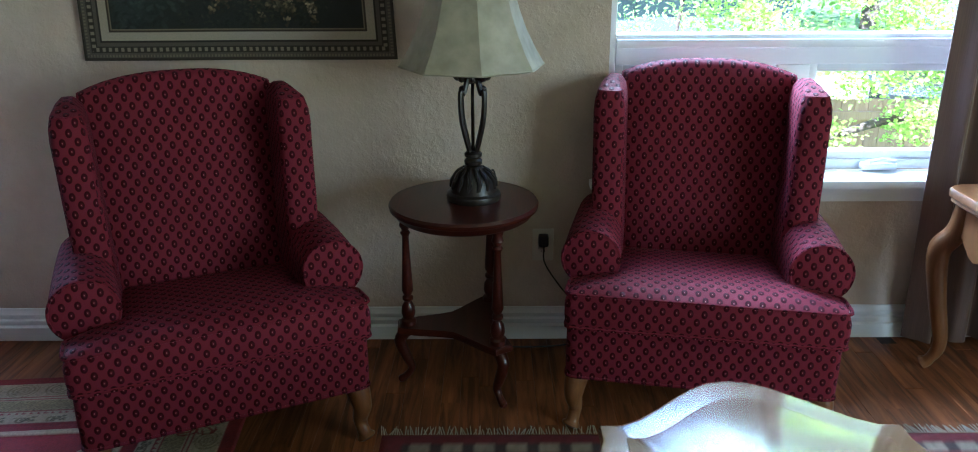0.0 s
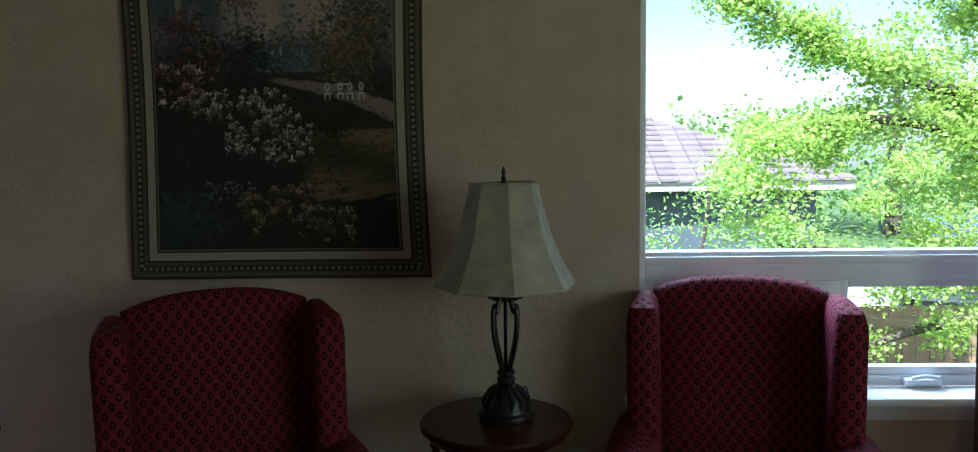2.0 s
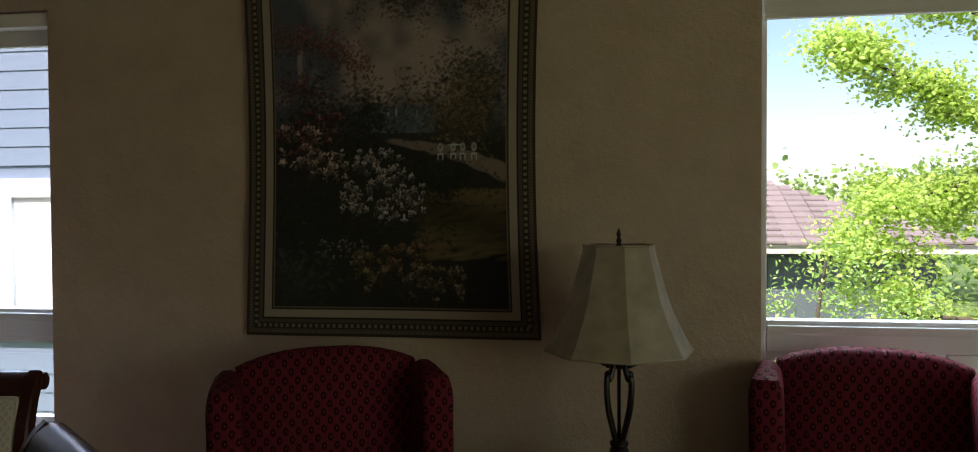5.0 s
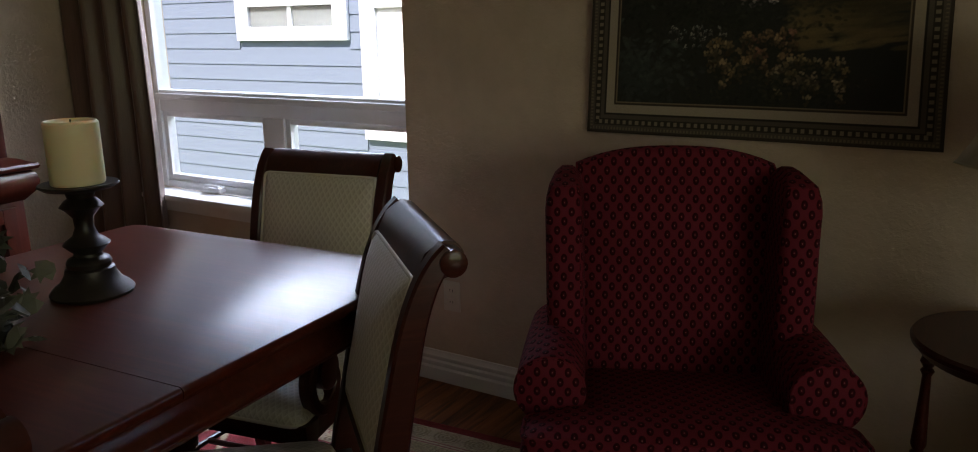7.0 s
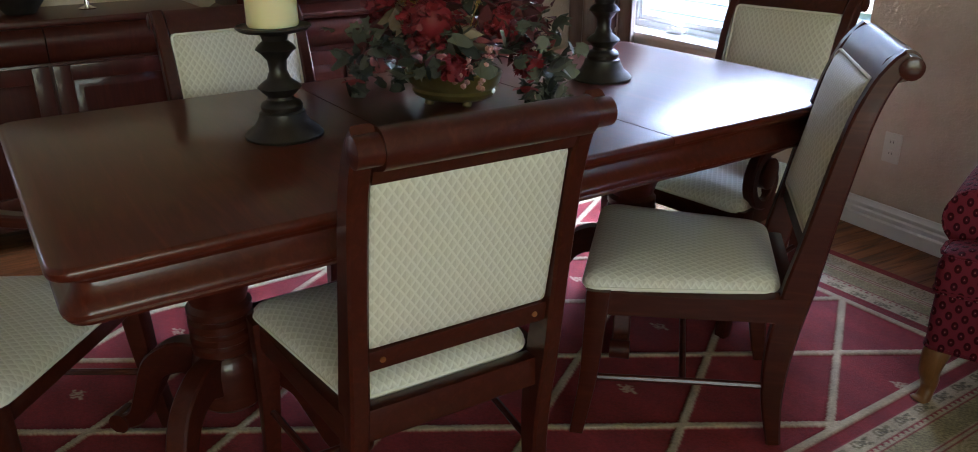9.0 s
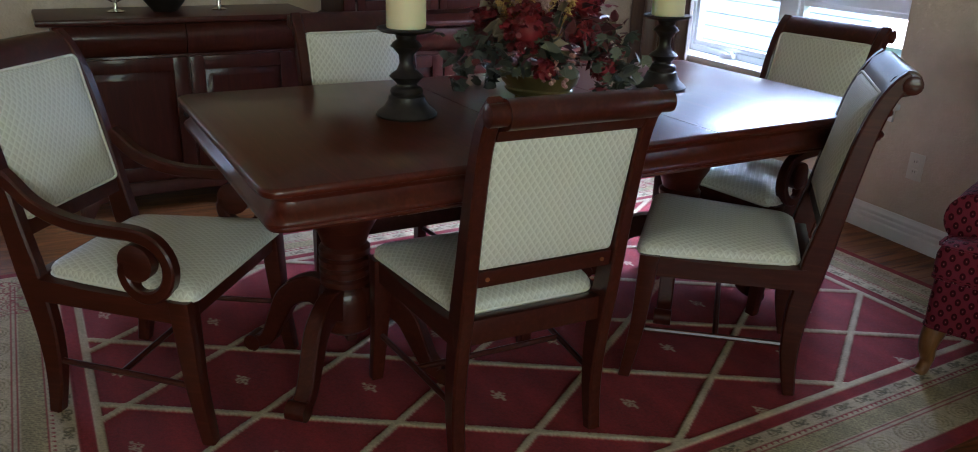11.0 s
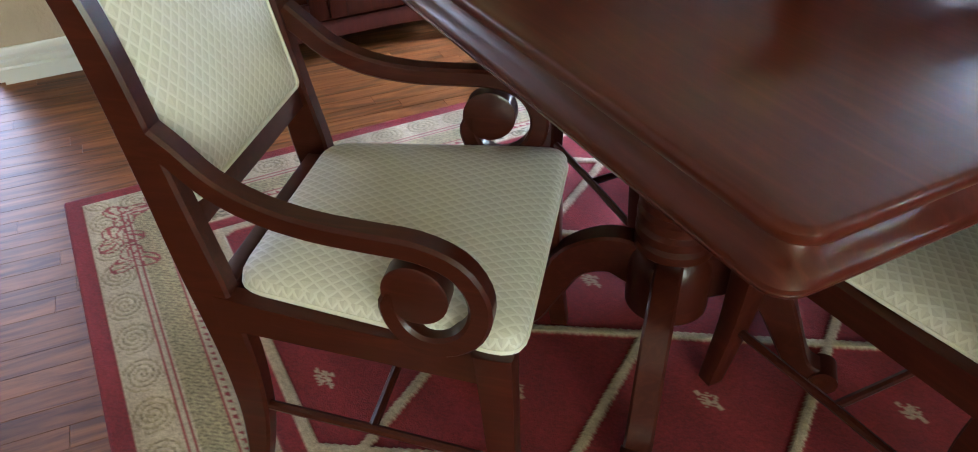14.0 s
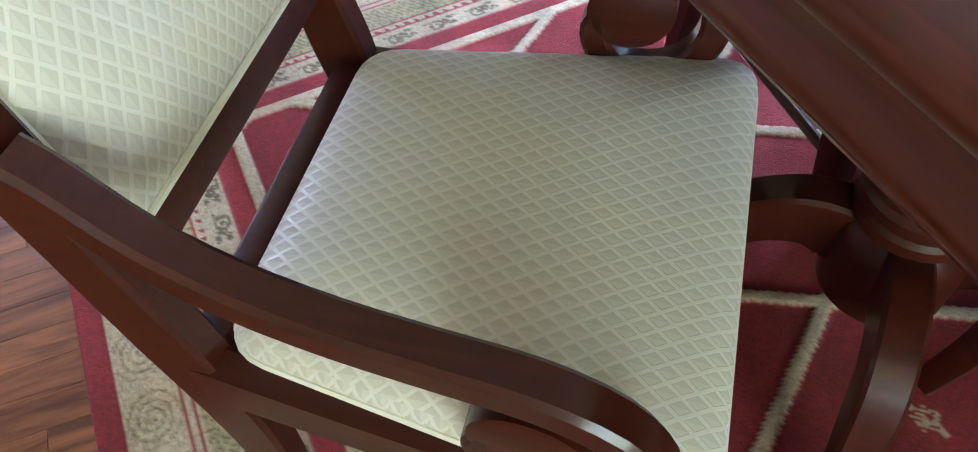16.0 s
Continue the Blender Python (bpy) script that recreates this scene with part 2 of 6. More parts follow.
MAPLE = leafy("maple_leaf", (0.36, 0.50, 0.08), (0.62, 0.74, 0.18), 0.45, 0.6)
SHRUB = leafy("shrub_leaf", (0.20, 0.34, 0.07), (0.40, 0.55, 0.13), 0.5, 0.4)
FIR = leafy("fir_needle", (0.05, 0.10, 0.04), (0.11, 0.18, 0.07), 0.6, 0.2)
SILK_GREEN = leafy("silk_leaf", (0.020, 0.026, 0.017), (0.125, 0.130, 0.090), 0.6, 0.1)
SILK_OLIVE = leafy("silk_olive_leaf", (0.11, 0.07, 0.035), (0.34, 0.27, 0.18), 0.6, 0.1)
SILK_RED = leafy("silk_red_petal", (0.08, 0.003, 0.006), (0.22, 0.012, 0.016), 0.6, 0.1)
SILK_PURPLE = leafy("silk_burgundy_leaf", (0.030, 0.006, 0.009), (0.165, 0.040, 0.042), 0.6, 0.1)
GOLD_GRAIN = leafy("dried_grain", (0.34, 0.20, 0.055), (0.55, 0.38, 0.13), 0.7, 0.1)
PLUME = leafy("dusty_pink_plume", (0.40, 0.24, 0.20), (0.58, 0.40, 0.34), 0.8, 0.2)
BERRY = leafy("pink_berry", (0.42, 0.19, 0.16), (0.58, 0.32, 0.26), 0.4, 0)
CERAMIC = Mat("olive_gold_glaze", 0.3, 0.3)
CERAMIC.colour(CERAMIC.ramp(CERAMIC.noise(CERAMIC.coords(), 9, 5), [(0.3, (0.10, 0.075, 0.022)), (0.7, (0.24, 0.19, 0.07))]))
CERAMIC = CERAMIC.m
BARK = wood("bark", (0.05, 0.035, 0.025), (0.10, 0.075, 0.055), (0.16, 0.12, 0.09), 0.9, (6, 6, 1), 0)
m = Mat("blue_grey_siding", 0.6)
m.colour(m.mix(m.noise(m.coords("Object", (1, 1, 20)), 3, 4), (0.135, 0.172, 0.215), (0.170, 0.208, 0.250)))
SIDING = m.m
FENCE = wood("cedar_fence", (0.22, 0.13, 0.06), (0.33, 0.21, 0.11), (0.42, 0.29, 0.16), 0.8, (6, 6, 0.8), 0)
m = Mat("roof_shingle", 0.9)
m.colour(m.mix(m.noise(m.coords(), 3, 4), (0.17, 0.125, 0.110), (0.29, 0.240, 0.215)))
SHINGLE = m.m
GARAGE = paint("grey_green_garage", (0.10, 0.12, 0.12), 0.6)
HOUSE_CREAM = paint("cream_fascia", (0.55, 0.50, 0.40), 0.6)
m = Mat("lawn", 0.95)
m.colour(m.ramp(m.noise(m.coords(), 1.4, 6), [(0.3, (0.07, 0.13, 0.025)), (0.7, (0.15, 0.22, 0.05))])).bump(m.noise(m.coords(), 40), 0.03, 0.7)
LAWN = m.m
DRIVE = paint("concrete_drive", (0.42, 0.40, 0.37), 0.9)
m = Mat("varnished_top", 0.10, 0, 1.0)
m.b.inputs["Coat IOR"].default_value, m.b.inputs["Coat Roughness"].default_value = 3.0, 0.16
m.colour(m.mix(m.noise(m.coords("Object", (1, 9, 1)), 3, 5), (0.12, 0.065, 0.026), (0.19, 0.11, 0.050)))
GLOSS_TOP = m.m

# ---------------- mesh helpers ----------------


def finish(bm, uv=True):
    bmesh.ops.recalc_face_normals(bm, faces=bm.faces[:])
    for f in bm.faces:
        f.smooth = True
    for e in bm.edges:
        if len(e.link_faces) == 2 and e.calc_face_angle(0) > 0.65:
            e.smooth = False
    if uv:
        lay = bm.loops.layers.uv.new("UVMap")
        for f in bm.faces:
            n = f.normal
            k = max(range(3), key=lambda i: abs(n[i]))
            i, j = ((1, 2), (0, 2), (0, 1))[k]
            for lp in f.loops:
                lp[lay].uv = (lp.vert.co[i], lp.vert.co[j])


def part(name, bm, material, parent=None, label="", place=None, uv=True):
    finish(bm, uv)
    me = bpy.data.meshes.new(name)
    bm.to_mesh(me)
    bm.free()
    me.materials.append(material)
    ob = new(name, me)
    if parent is not None:
        ob.parent = parent
    if place is not None:
        ob.matrix_basis = place
    if label:
        tagged(ob, label)
    return ob


def thing(name, place, label, category, group=""):
    ob = new(name)
    ob.empty_display_size = 0.1
    ob.matrix_basis = place
    return tagged(ob, label, category, group)


def setting(name, bm, material, label="", place=None):
    return tagged(part(name, bm, material, None, label, place), kind="structure", category="structure")


def box(bm, x0, x1, y0, y1, z0, z1, bevel=0.0, m=None):
    r = bmesh.ops.create_cube(bm, size=1)
    vs = r["verts"]
    for w in vs:
        w.co = Vector(((x0 + x1) / 2 + w.co.x * (x1 - x0), (y0 + y1) / 2 + w.co.y * (y1 - y0), (z0 + z1) / 2 + w.co.z * (z1 - z0)))
    if bevel:
        es = list({e for w in vs for e in w.link_edges})
        out = bmesh.ops.bevel(bm, geom=es, offset=bevel, segments=2, affect="EDGES", profile=0.6)
        vs = list({w for f in out["faces"] for w in f.verts} | {w for w in vs if w.is_valid})
    if m is not None:
        for w in vs:
            w.co = m @ w.co
    return bm


def B(x0, x1, y0, y1, z0, z1, bevel=0.0):
    return box(bmesh.new(), x0, x1, y0, y1, z0, z1, bevel)


def rings(bm, loops, caps=True, closed=True):
    """Skin a list of equal-length point loops."""
    rows = [[bm.verts.new(p) for p in lp] for lp in loops]
    n = len(rows[0])
    for a, b in zip(rows, rows[1:]):
        for i in range(n if closed else n - 1):
            bm.faces.new((a[i], a[(i + 1) % n], b[(i + 1) % n], b[i]))
    if caps:
        bm.faces.new(rows[0]), bm.faces.new(rows[-1])
    return bm


def lathe(profile, seg=28, bm=None, at=(0, 0), squash=1.0):
    bm = bm or bmesh.new()
    return rings(bm, [[(at[0] + r * math.cos(2 * math.pi * i / seg), at[1] + r * squash * math.sin(2 * math.pi * i / seg), z) for i in range(seg)] for r, z in profile])


def spline(pts, per=8):
    """Catmull-Rom through points of any dimension."""
    p = [np.array(q, float) for q in pts]
    p = [2 * p[0] - p[1]] + p + [2 * p[-1] - p[-2]]
    out = []
    for k in range(1, len(p) - 2):
        for i in range(per):
            t = i / per
            a, b, c, d = p[k - 1:k + 3]
            out.append(0.5 * (2 * b + (c - a) * t + (2 * a - 5 * b + 4 * c - d) * t * t + (3 * b - a - 3 * c + d) * t ** 3))
    return out + [p[-2]]


def tube(path, radius, seg=10, bm=None, flat=1.0):
    """A tube along 3D points; radius is a number or one for each point."""
    bm = bm or bmesh.new()
    pts = [Vector(p) for p in path]
    loops, side = [], None
    for i, p in enumerate(pts):
        d = (pts[min(i + 1, len(pts) - 1)] - pts[max(i - 1, 0)]).normalized()
        if side is None:
            side = d.orthogonal().normalized()
        side = (side - d * side.dot(d)).normalized()
        up = d.cross(side)
        r = radius if isinstance(radius, (int, float)) else radius[i]
        loops.append([p + r * (math.cos(2 * math.pi * k / seg) * side + flat * math.sin(2 * math.pi * k / seg) * up) for k in range(seg)])
    return rings(bm, loops)


def ribbon(path, width, thick, x0=0.0, bm=None):
    """A bar of rectangular section along (y, z) points, as wide as width in x; thick: a number or one for each point."""
    bm = bm or bmesh.new()
    loops, n = [], len(path)
    for i, (y, z) in enumerate(path):
        a, b = path[max(i - 1, 0)], path[min(i + 1, n - 1)]
        dy, dz = b[0] - a[0], b[1] - a[1]
        k = math.hypot(dy, dz) or 1
        ny, nz = -dz / k, dy / k
        t = (thick if isinstance(thick, (int, float)) else thick[i]) / 2
        w, c = width / 2, min(0.005, t * 0.5)
        prof = [(-w + c, t), (w - c, t), (w, t - c), (w, -t + c), (w - c, -t), (-w + c, -t), (-w, -t + c), (-w, t - c)]
        loops.append([(x0 + px, y + ny * q, z + nz * q) for px, q in prof])
    return rings(bm, loops)


def rounded(pts, r, seg=4):
    """A polygon with rounded corners, as (x, y) points."""
    out, n = [], len(pts)
    for i in range(n):
        p, a, b = Vector(pts[i]), Vector(pts[i - 1]), Vector(pts[(i + 1) % n])
        u, w = (a - p).normalized(), (b - p).normalized()
        q0, q1 = p + u * r, p + w * r
        for k in range(seg + 1):
            t = k / seg
            out.append(tuple((1 - t) ** 2 * q0 + 2 * t * (1 - t) * p + t * t * q1))
    return out


def pillow(outline, z0, z1, crown, bm=None, both=False, puff=0.012):
    """A stuffed cushion over a rounded outline."""
    bm = bm or bmesh.new()
    cx, cy = sum(p[0] for p in outline) / len(outline), sum(p[1] for p in outline) / len(outline)
    h = z1 - z0
    steps = [(1.0, z0), (1 + puff, z0 + h * 0.3), (1 + puff, z0 + h * 0.7), (0.985, z1), (0.93, z1 + crown * 0.3), (0.8, z1 + crown * 0.6), (0.6, z1 + crown * 0.85), (0.35, z1 + crown * 0.97), (0.1, z1 + crown)]
    if both:
        steps = [(0.1, z0 - crown), (0.5, z0 - crown * 0.9), (0.85, z0 - crown * 0.5)] + steps
    return rings(bm, [[(cx + (x - cx) * s, cy + (y - cy) * s, z) for x, y in outline] for s, z in steps])


def warp(bm, fn):
    for w in bm.verts:
        w.co = Vector(fn(*w.co))
    return bm


def image_grid(name, w, h, img, heights, material, parent=None, flat_z=None):
    """A fine woven sheet: one vertex for each knot, coloured knot by knot."""
    ny, nx = img.shape[:2]
    xs, ys = np.meshgrid(np.linspace(-w / 2, w / 2, nx), np.linspace(-h / 2, h / 2, ny))
    co = np.stack([xs, ys, heights], -1).reshape(-1, 3)
    idx = np.arange(nx * ny).reshape(ny, nx)
    faces = np.stack([idx[:-1, :-1], idx[:-1, 1:], idx[1:, 1:], idx[1:, :-1]], -1).reshape(-1, 4)
    me = bpy.data.meshes.new(name)
    me.vertices.add(len(co)), me.loops.add(faces.size), me.polygons.add(len(faces))
    me.vertices.foreach_set("co", co.ravel())
    me.loops.foreach_set("vertex_index", faces.ravel())
    me.polygons.foreach_set("loop_start", np.arange(0, faces.size, 4))
    me.polygons.foreach_set("loop_total", np.full(len(faces), 4))
    me.update(calc_edges=True)
    at = me.color_attributes.new("Col", "FLOAT_COLOR", "POINT")
    at.data.foreach_set("color", np.concatenate([img, np.ones((ny, nx, 1))], -1).astype(np.float32).ravel())
    me.materials.append(material)
    ob = new(name, me)
    if parent is not None:
        ob.parent = parent
    return ob


def leaf_cloud(centres, spread, count, size, rng, lobed=True, droop=0.3):
    """Many small leaves round the given centres, as one mesh."""
    outline = [(0, -0.5), (0.28, -0.38), (0.5, -0.05), (0.24, 0.08), (0.34, 0.34), (0.1, 0.26), (0, 0.55), (-0.1, 0.26), (-0.34, 0.34), (-0.24, 0.08), (-0.5, -0.05), (-0.28, -0.38)] if lobed else [(0, -0.5), (0.22, -0.15), (0.2, 0.15), (0, 0.55), (-0.2, 0.15), (-0.22, -0.15)]
    verts, faces = [], []
    n = len(outline)
    c = np.array(centres)
    for k in range(count):
        p = c[rng.integers(len(c))] + rng.normal(0, 1, 3) * np.array(spread)
        e = Euler((rng.normal(0.3, 0.6), rng.normal(0, 0.6), rng.uniform(0, 6.28))).to_matrix()
        s = size * rng.uniform(0.6, 1.3)
        base = len(verts)
        for x, y in outline:
            w = e @ Vector((x * s, y * s, -droop * s * (x * x + y * y)))
            verts.append((p[0] + w.x, p[1] + w.y, p[2] + w.z))
        faces.append(tuple(range(base, base + n)))
    me = bpy.data.meshes.new("leaves")
    me.from_pydata(verts, [], faces)
    return me

# ---------------- the room ----------------
WALL = 3.065
DIN = pose(-1.5, 1.13, 0, 0, 0, 4.5)
W1, W2 = (-3.31, -1.75), (0.635, 1.889)
SILL, HEAD = 0.585, 2.10


def wall_pieces():
    bm = bmesh.new()
    y0, y1 = WALL, WALL + 0.20
    for x0, x1 in ((-4.2, W1[0]), (W1[1], W2[0]), (W2[1], 3.5)):
        box(bm, x0, x1, y0, y1, 0, 2.7)
    for x0, x1 in (W1, W2):
        box(bm, x0, x1, y0, y1, 0, SILL - 0.03)
        box(bm, x0, x1, y0, y1, HEAD, 2.7)
    return bm


setting("wall_north", wall_pieces(), PLASTER, "beige textured plaster wall with two tall windows")
setting("wall_west", B(-2.12, -2.0, -1.71, 2.2, 0, 2.7), PLASTER, "beige textured plaster wall behind the cabinets", DIN)
bm = bmesh.new()
box(bm, 3.5, 3.66, -3.0, -1.6, 0, 2.7), box(bm, 3.5, 3.66, 1.0, WALL + 0.2, 0, 2.7)
box(bm, 3.5, 3.66, -1.6, 1.0, 0, 0.5), box(bm, 3.5, 3.66, -1.6, 1.0, 2.2, 2.7)
setting("wall_east", bm, PLASTER, "plain beige plaster wall with a garden window")
setting("wall_south", B(-6.0, 3.66, -3.16, -3.0, 0, 2.7), PLASTER, "plain beige plaster wall")
bm = bmesh.new()
box(bm, -6.16, -6.0, -3.16, -2.4, 0, 2.7), box(bm, -6.16, -6.0, -0.8, 0.5, 0, 2.7)
box(bm, -6.16, -6.0, -2.4, -0.8, 0, 0.6), box(bm, -6.16, -6.0, -2.4, -0.8, 2.2, 2.7)
setting("wall_hall", bm, PLASTER, "plain beige plaster wall of the hall with a window")
setting("wall_hall_end", B(-6.16, -3.58, 0.5, 0.62, 0, 2.7), PLASTER, "plain beige plaster wall of the hall")
setting("ceiling", B(-6.16, 3.66, -3.16, WALL + 0.2, 2.7, 2.85), CEILING, "plain off-white ceiling")


def skirting(x0, x1, y, place=None, flip=1):
    """A stepped skirting board along x whose back is at y."""
    bm = bmesh.new()
    prof = [(0, 0), (0.024, 0), (0.024, 0.050), (0.014, 0.056), (0.018, 0.064), (0.018, 0.074), (0.010, 0.080), (0.014, 0.088), (0.014, 0.096), (0.006, 0.106), (0.004, 0.115), (0, 0.117)]
    rings(bm, [[(x, y - flip * d, z) for d, z in prof] for x in (x0, x1)])
    return tagged(part("baseboard", bm, TRIM, None, "white stepped wooden baseboard", place), kind="structure", category="structure")


skirting(-3.6, 3.5, WALL - 0.001)
skirting(-1.71, 2.0, 0, DIN @ pose(-1.999, 0, 0, 0, 0, 90))
skirting(-0.121, 0.0, 0, DIN @ pose(-2.0, -1.711, 0))


def window(name, x0, x1, label):
    """A tall picture pane over two cranked casements, in a deep reveal."""
    w = tagged(new(name), label, "window", "", "structure")
    y0, y1 = WALL + 0.10, WALL + 0.17
    c = (x0 + x1) / 2

    def bar(nm, a, b, z0, z1, dy=0.0, bev=0.006):
        return part(nm, B(a, b, y0 + dy, y1 - abs(dy) * 0.5, z0, z1, bev), VINYL, w)
    bar("window_frame", x0, x0 + 0.035, SILL, HEAD)
    bar("window_frame", x1 - 0.035, x1, SILL, HEAD)
    bar("window_frame", x0 + 0.035, x1 - 0.035, HEAD - 0.05, HEAD)
    bar("window_frame", x0 + 0.035, x1 - 0.035, SILL, SILL + 0.035)
    bar("transom", x0 + 0.035, x1 - 0.035, 0.945, 1.045)
    bar("transom_lip", x0 + 0.035, x1 - 0.035, 1.002, 1.030, -0.018, 0.004)
    bar("mullion", c - 0.055, c + 0.055, SILL + 0.035, 0.945)
    for a, b in ((x0 + 0.035, c - 0.055), (c + 0.055, x1 - 0.035)):
        s = bmesh.new()
        for q in ((a, a + 0.028, SILL + 0.035, 0.945), (b - 0.028, b, SILL + 0.035, 0.945), (a + 0.028, b - 0.028, SILL + 0.035, SILL + 0.062), (a + 0.028, b - 0.028, 0.920, 0.945)):
            box(s, q[0], q[1], y0 + 0.012, y1 - 0.012, q[2], q[3], 0.003)
        sash = part("casement_sash", s, VINYL, w)
        g = part("pane", B(a + 0.028, b - 0.028, y0 + 0.03, y0 + 0.036, SILL + 0.062, 0.920), WINDOW_GLASS, sash)
        g.visible_shadow = False
        h = bmesh.new()
        xc = (a + b) / 2
        box(h, xc - 0.06, xc + 0.06, y0 - 0.035, y0 + 0.005, SILL + 0.004, SILL + 0.03, 0.01)
        tube([(xc - 0.04, y0 - 0.03, SILL + 0.032), (xc, y0 - 0.035, SILL + 0.042), (xc + 0.05, y0 - 0.03, SILL + 0.034)], 0.008, 8, h)
        part("crank_handle", h, VINYL, sash, "white folding window crank")
    g = part("pane", B(x0 + 0.035, x1 - 0.035, y0 + 0.03, y0 + 0.036, 1.045, HEAD - 0.05), WINDOW_GLASS, w)
    g.visible_shadow = False
    part("window_sill", B(x0 - 0.05, x1 + 0.05, WALL - 0.045, y0, SILL - 0.028, SILL, 0.008), TRIM, w, "white painted sill board")
    a = bmesh.new()
    prof = [(0, 0), (0.012, 0.004), (0.014, 0.03), (0.024, 0.042), (0.028, 0.055), (0, 0.055)]
    rings(a, [[(x, WALL - 0.001 - d, SILL - 0.084 + z) for d, z in prof] for x in (x0 - 0.03, x1 + 0.03)])
    part("apron", a, TRIM, w, "white moulded apron below the sill")
    b = bmesh.new()
    box(b, x0 + 0.005, x1 - 0.005, y0 - 0.085, y0 - 0.01, HEAD - 0.055, HEAD - 0.004, 0.008)
    box(b, x0 + 0.02, x1 - 0.02, y0 - 0.035, y0 - 0.031, HEAD - 0.10, HEAD - 0.055)
    box(b, x0 + 0.02, x1 - 0.02, y0 - 0.045, y0 - 0.022, HEAD - 0.115, HEAD - 0.10, 0.004)
    part("roller_blind", b, BLIND, w, "raised white cellular blind under its headrail")
    return w


window("window_1", *W1, "white vinyl window over two cranked casements facing the neighbouring house")
window("window_2", *W2, "white vinyl window over two cranked casements facing the garden")
e = tagged(new("window_3"), "white vinyl garden window in the east wall", "window", "", "structure")
for a, b, z0, z1 in ((-1.6, -1.55, 0.5, 2.2), (0.95, 1.0, 0.5, 2.2), (-1.55, 0.95, 0.5, 0.55), (-1.55, 0.95, 2.15, 2.2), (-0.33, -0.27, 0.55, 2.15)):
    part("window_frame", B(3.55, 3.62, a, b, z0, z1, 0.005), VINYL, e)


def outlet(place, label):
    o = thing("wall_outlet", place, label, "outlet")
    part("plate", B(-0.036, 0.036, -0.006, 0, -0.058, 0.058, 0.003), OUTLET, o)
    for s in (-1, 1):
        bm = bmesh.new()
        rings(bm, [[(p[0], y, p[1] + s * 0.022) for p in rounded([(-0.016, -0.013), (0.016, -0.013), (0.016, 0.013), (-0.016, 0.013)], 0.008)] for y in (-0.006, -0.0085)])
        sk = part("socket", bm, OUTLET, o)
        for dx in (-0.006, 0.006):
            part("slot", B(dx - 0.001, dx + 0.001, -0.0092, -0.0086, s * 0.022 - 0.003, s * 0.022 + 0.006), BLACK, sk)
    return o


outlet(pose(-1.564, WALL, 0.343), "cream duplex outlet low on the beige wall")
outlet(pose(0.435, WALL, 0.35), "cream duplex outlet with a black plug in it")
def curtain(x0, x1, y, z0, z1, folds, amp, seed, label, taper=0.0):
    r = random.Random(seed)
    n = 90
    ph = [r.uniform(0, 6.28) for _ in range(4)]
    loops = []
    for k in range(14):
        t = k / 13
        z = z0 + (z1 - z0) * t
        a0 = x0 + taper * (1 - t)
        row = []
        for i in range(n):
            s = i / (n - 1)
            f = math.sin(s * folds * 6.28 + ph[0]) + 0.35 * math.sin(s * folds * 11.3 + ph[1] + t)
            row.append((a0 + (x1 - a0) * s + 0.006 * math.sin(7 * t + ph[2]), y + amp * f * (0.75 + 0.25 * (1 - t)) - 0.01 * math.sin(3 * t + s * 5), z))
        back = [(p[0], p[1] + 0.004, p[2]) for p in reversed(row)]
        loops.append(row + back)
    bm = rings(bmesh.new(), loops)
    return tagged(part("curtain", bm, CURTAIN, None, label), category="curtain")


curtain(1.66, 2.26, 2.985, 0.02, 2.35, 5.0, 0.026, 3, "taupe brown satin curtain hanging to the floor", 0.03)
curtain(-3.62, -3.08, 2.985, 0.02, 2.35, 4.0, 0.03, 5, "taupe brown satin curtain beside the window")
for x0, x1 in ((-3.68, -1.55), (0.45, 2.40)):
    rod = thing("curtain_rod", pose(0, 0, 0), "black iron curtain rod above the window", "curtain rod", "curtain rods")
    part("rod", tube([(x0, 2.985, 2.37), (x1, 2.985, 2.37)], 0.010, 10), BLACK, rod)
    for x in (x0 + 0.1, x1 - 0.1):
        part("bracket", B(x - 0.006, x + 0.006, 2.985, WALL, 2.355, 2.37), BLACK, rod)

# ---------------- tapestry ----------------
rng = np.random.default_rng(4)
TW, TH = 0.986, 1.250
nx, ny = 500, 634
img = np.zeros((ny, nx, 3))
U, V = np.meshgrid(np.linspace(0, 1, nx), np.linspace(0, 1, ny))
PU = (U * TW - 0.098) / (TW - 0.196)
PV = (V * TH - 0.098) / (TH - 0.196)


def cloud(freq, seed):
    """Smooth value noise over the picture."""
    g_ = np.random.default_rng(seed).uniform(0, 1, (freq + 3, freq + 3))
    x_, y_ = np.clip(PU, 0, 1) * freq, np.clip(PV, 0, 1) * freq
    i_, j_ = x_.astype(int), y_.astype(int)
    fx_, fy_ = x_ - i_, y_ - j_
    fx_, fy_ = fx_ * fx_ * (3 - 2 * fx_), fy_ * fy_ * (3 - 2 * fy_)
    return (g_[j_, i_] * (1 - fx_) + g_[j_, i_ + 1] * fx_) * (1 - fy_) + (g_[j_ + 1, i_] * (1 - fx_) + g_[j_ + 1, i_ + 1] * fx_) * fy_


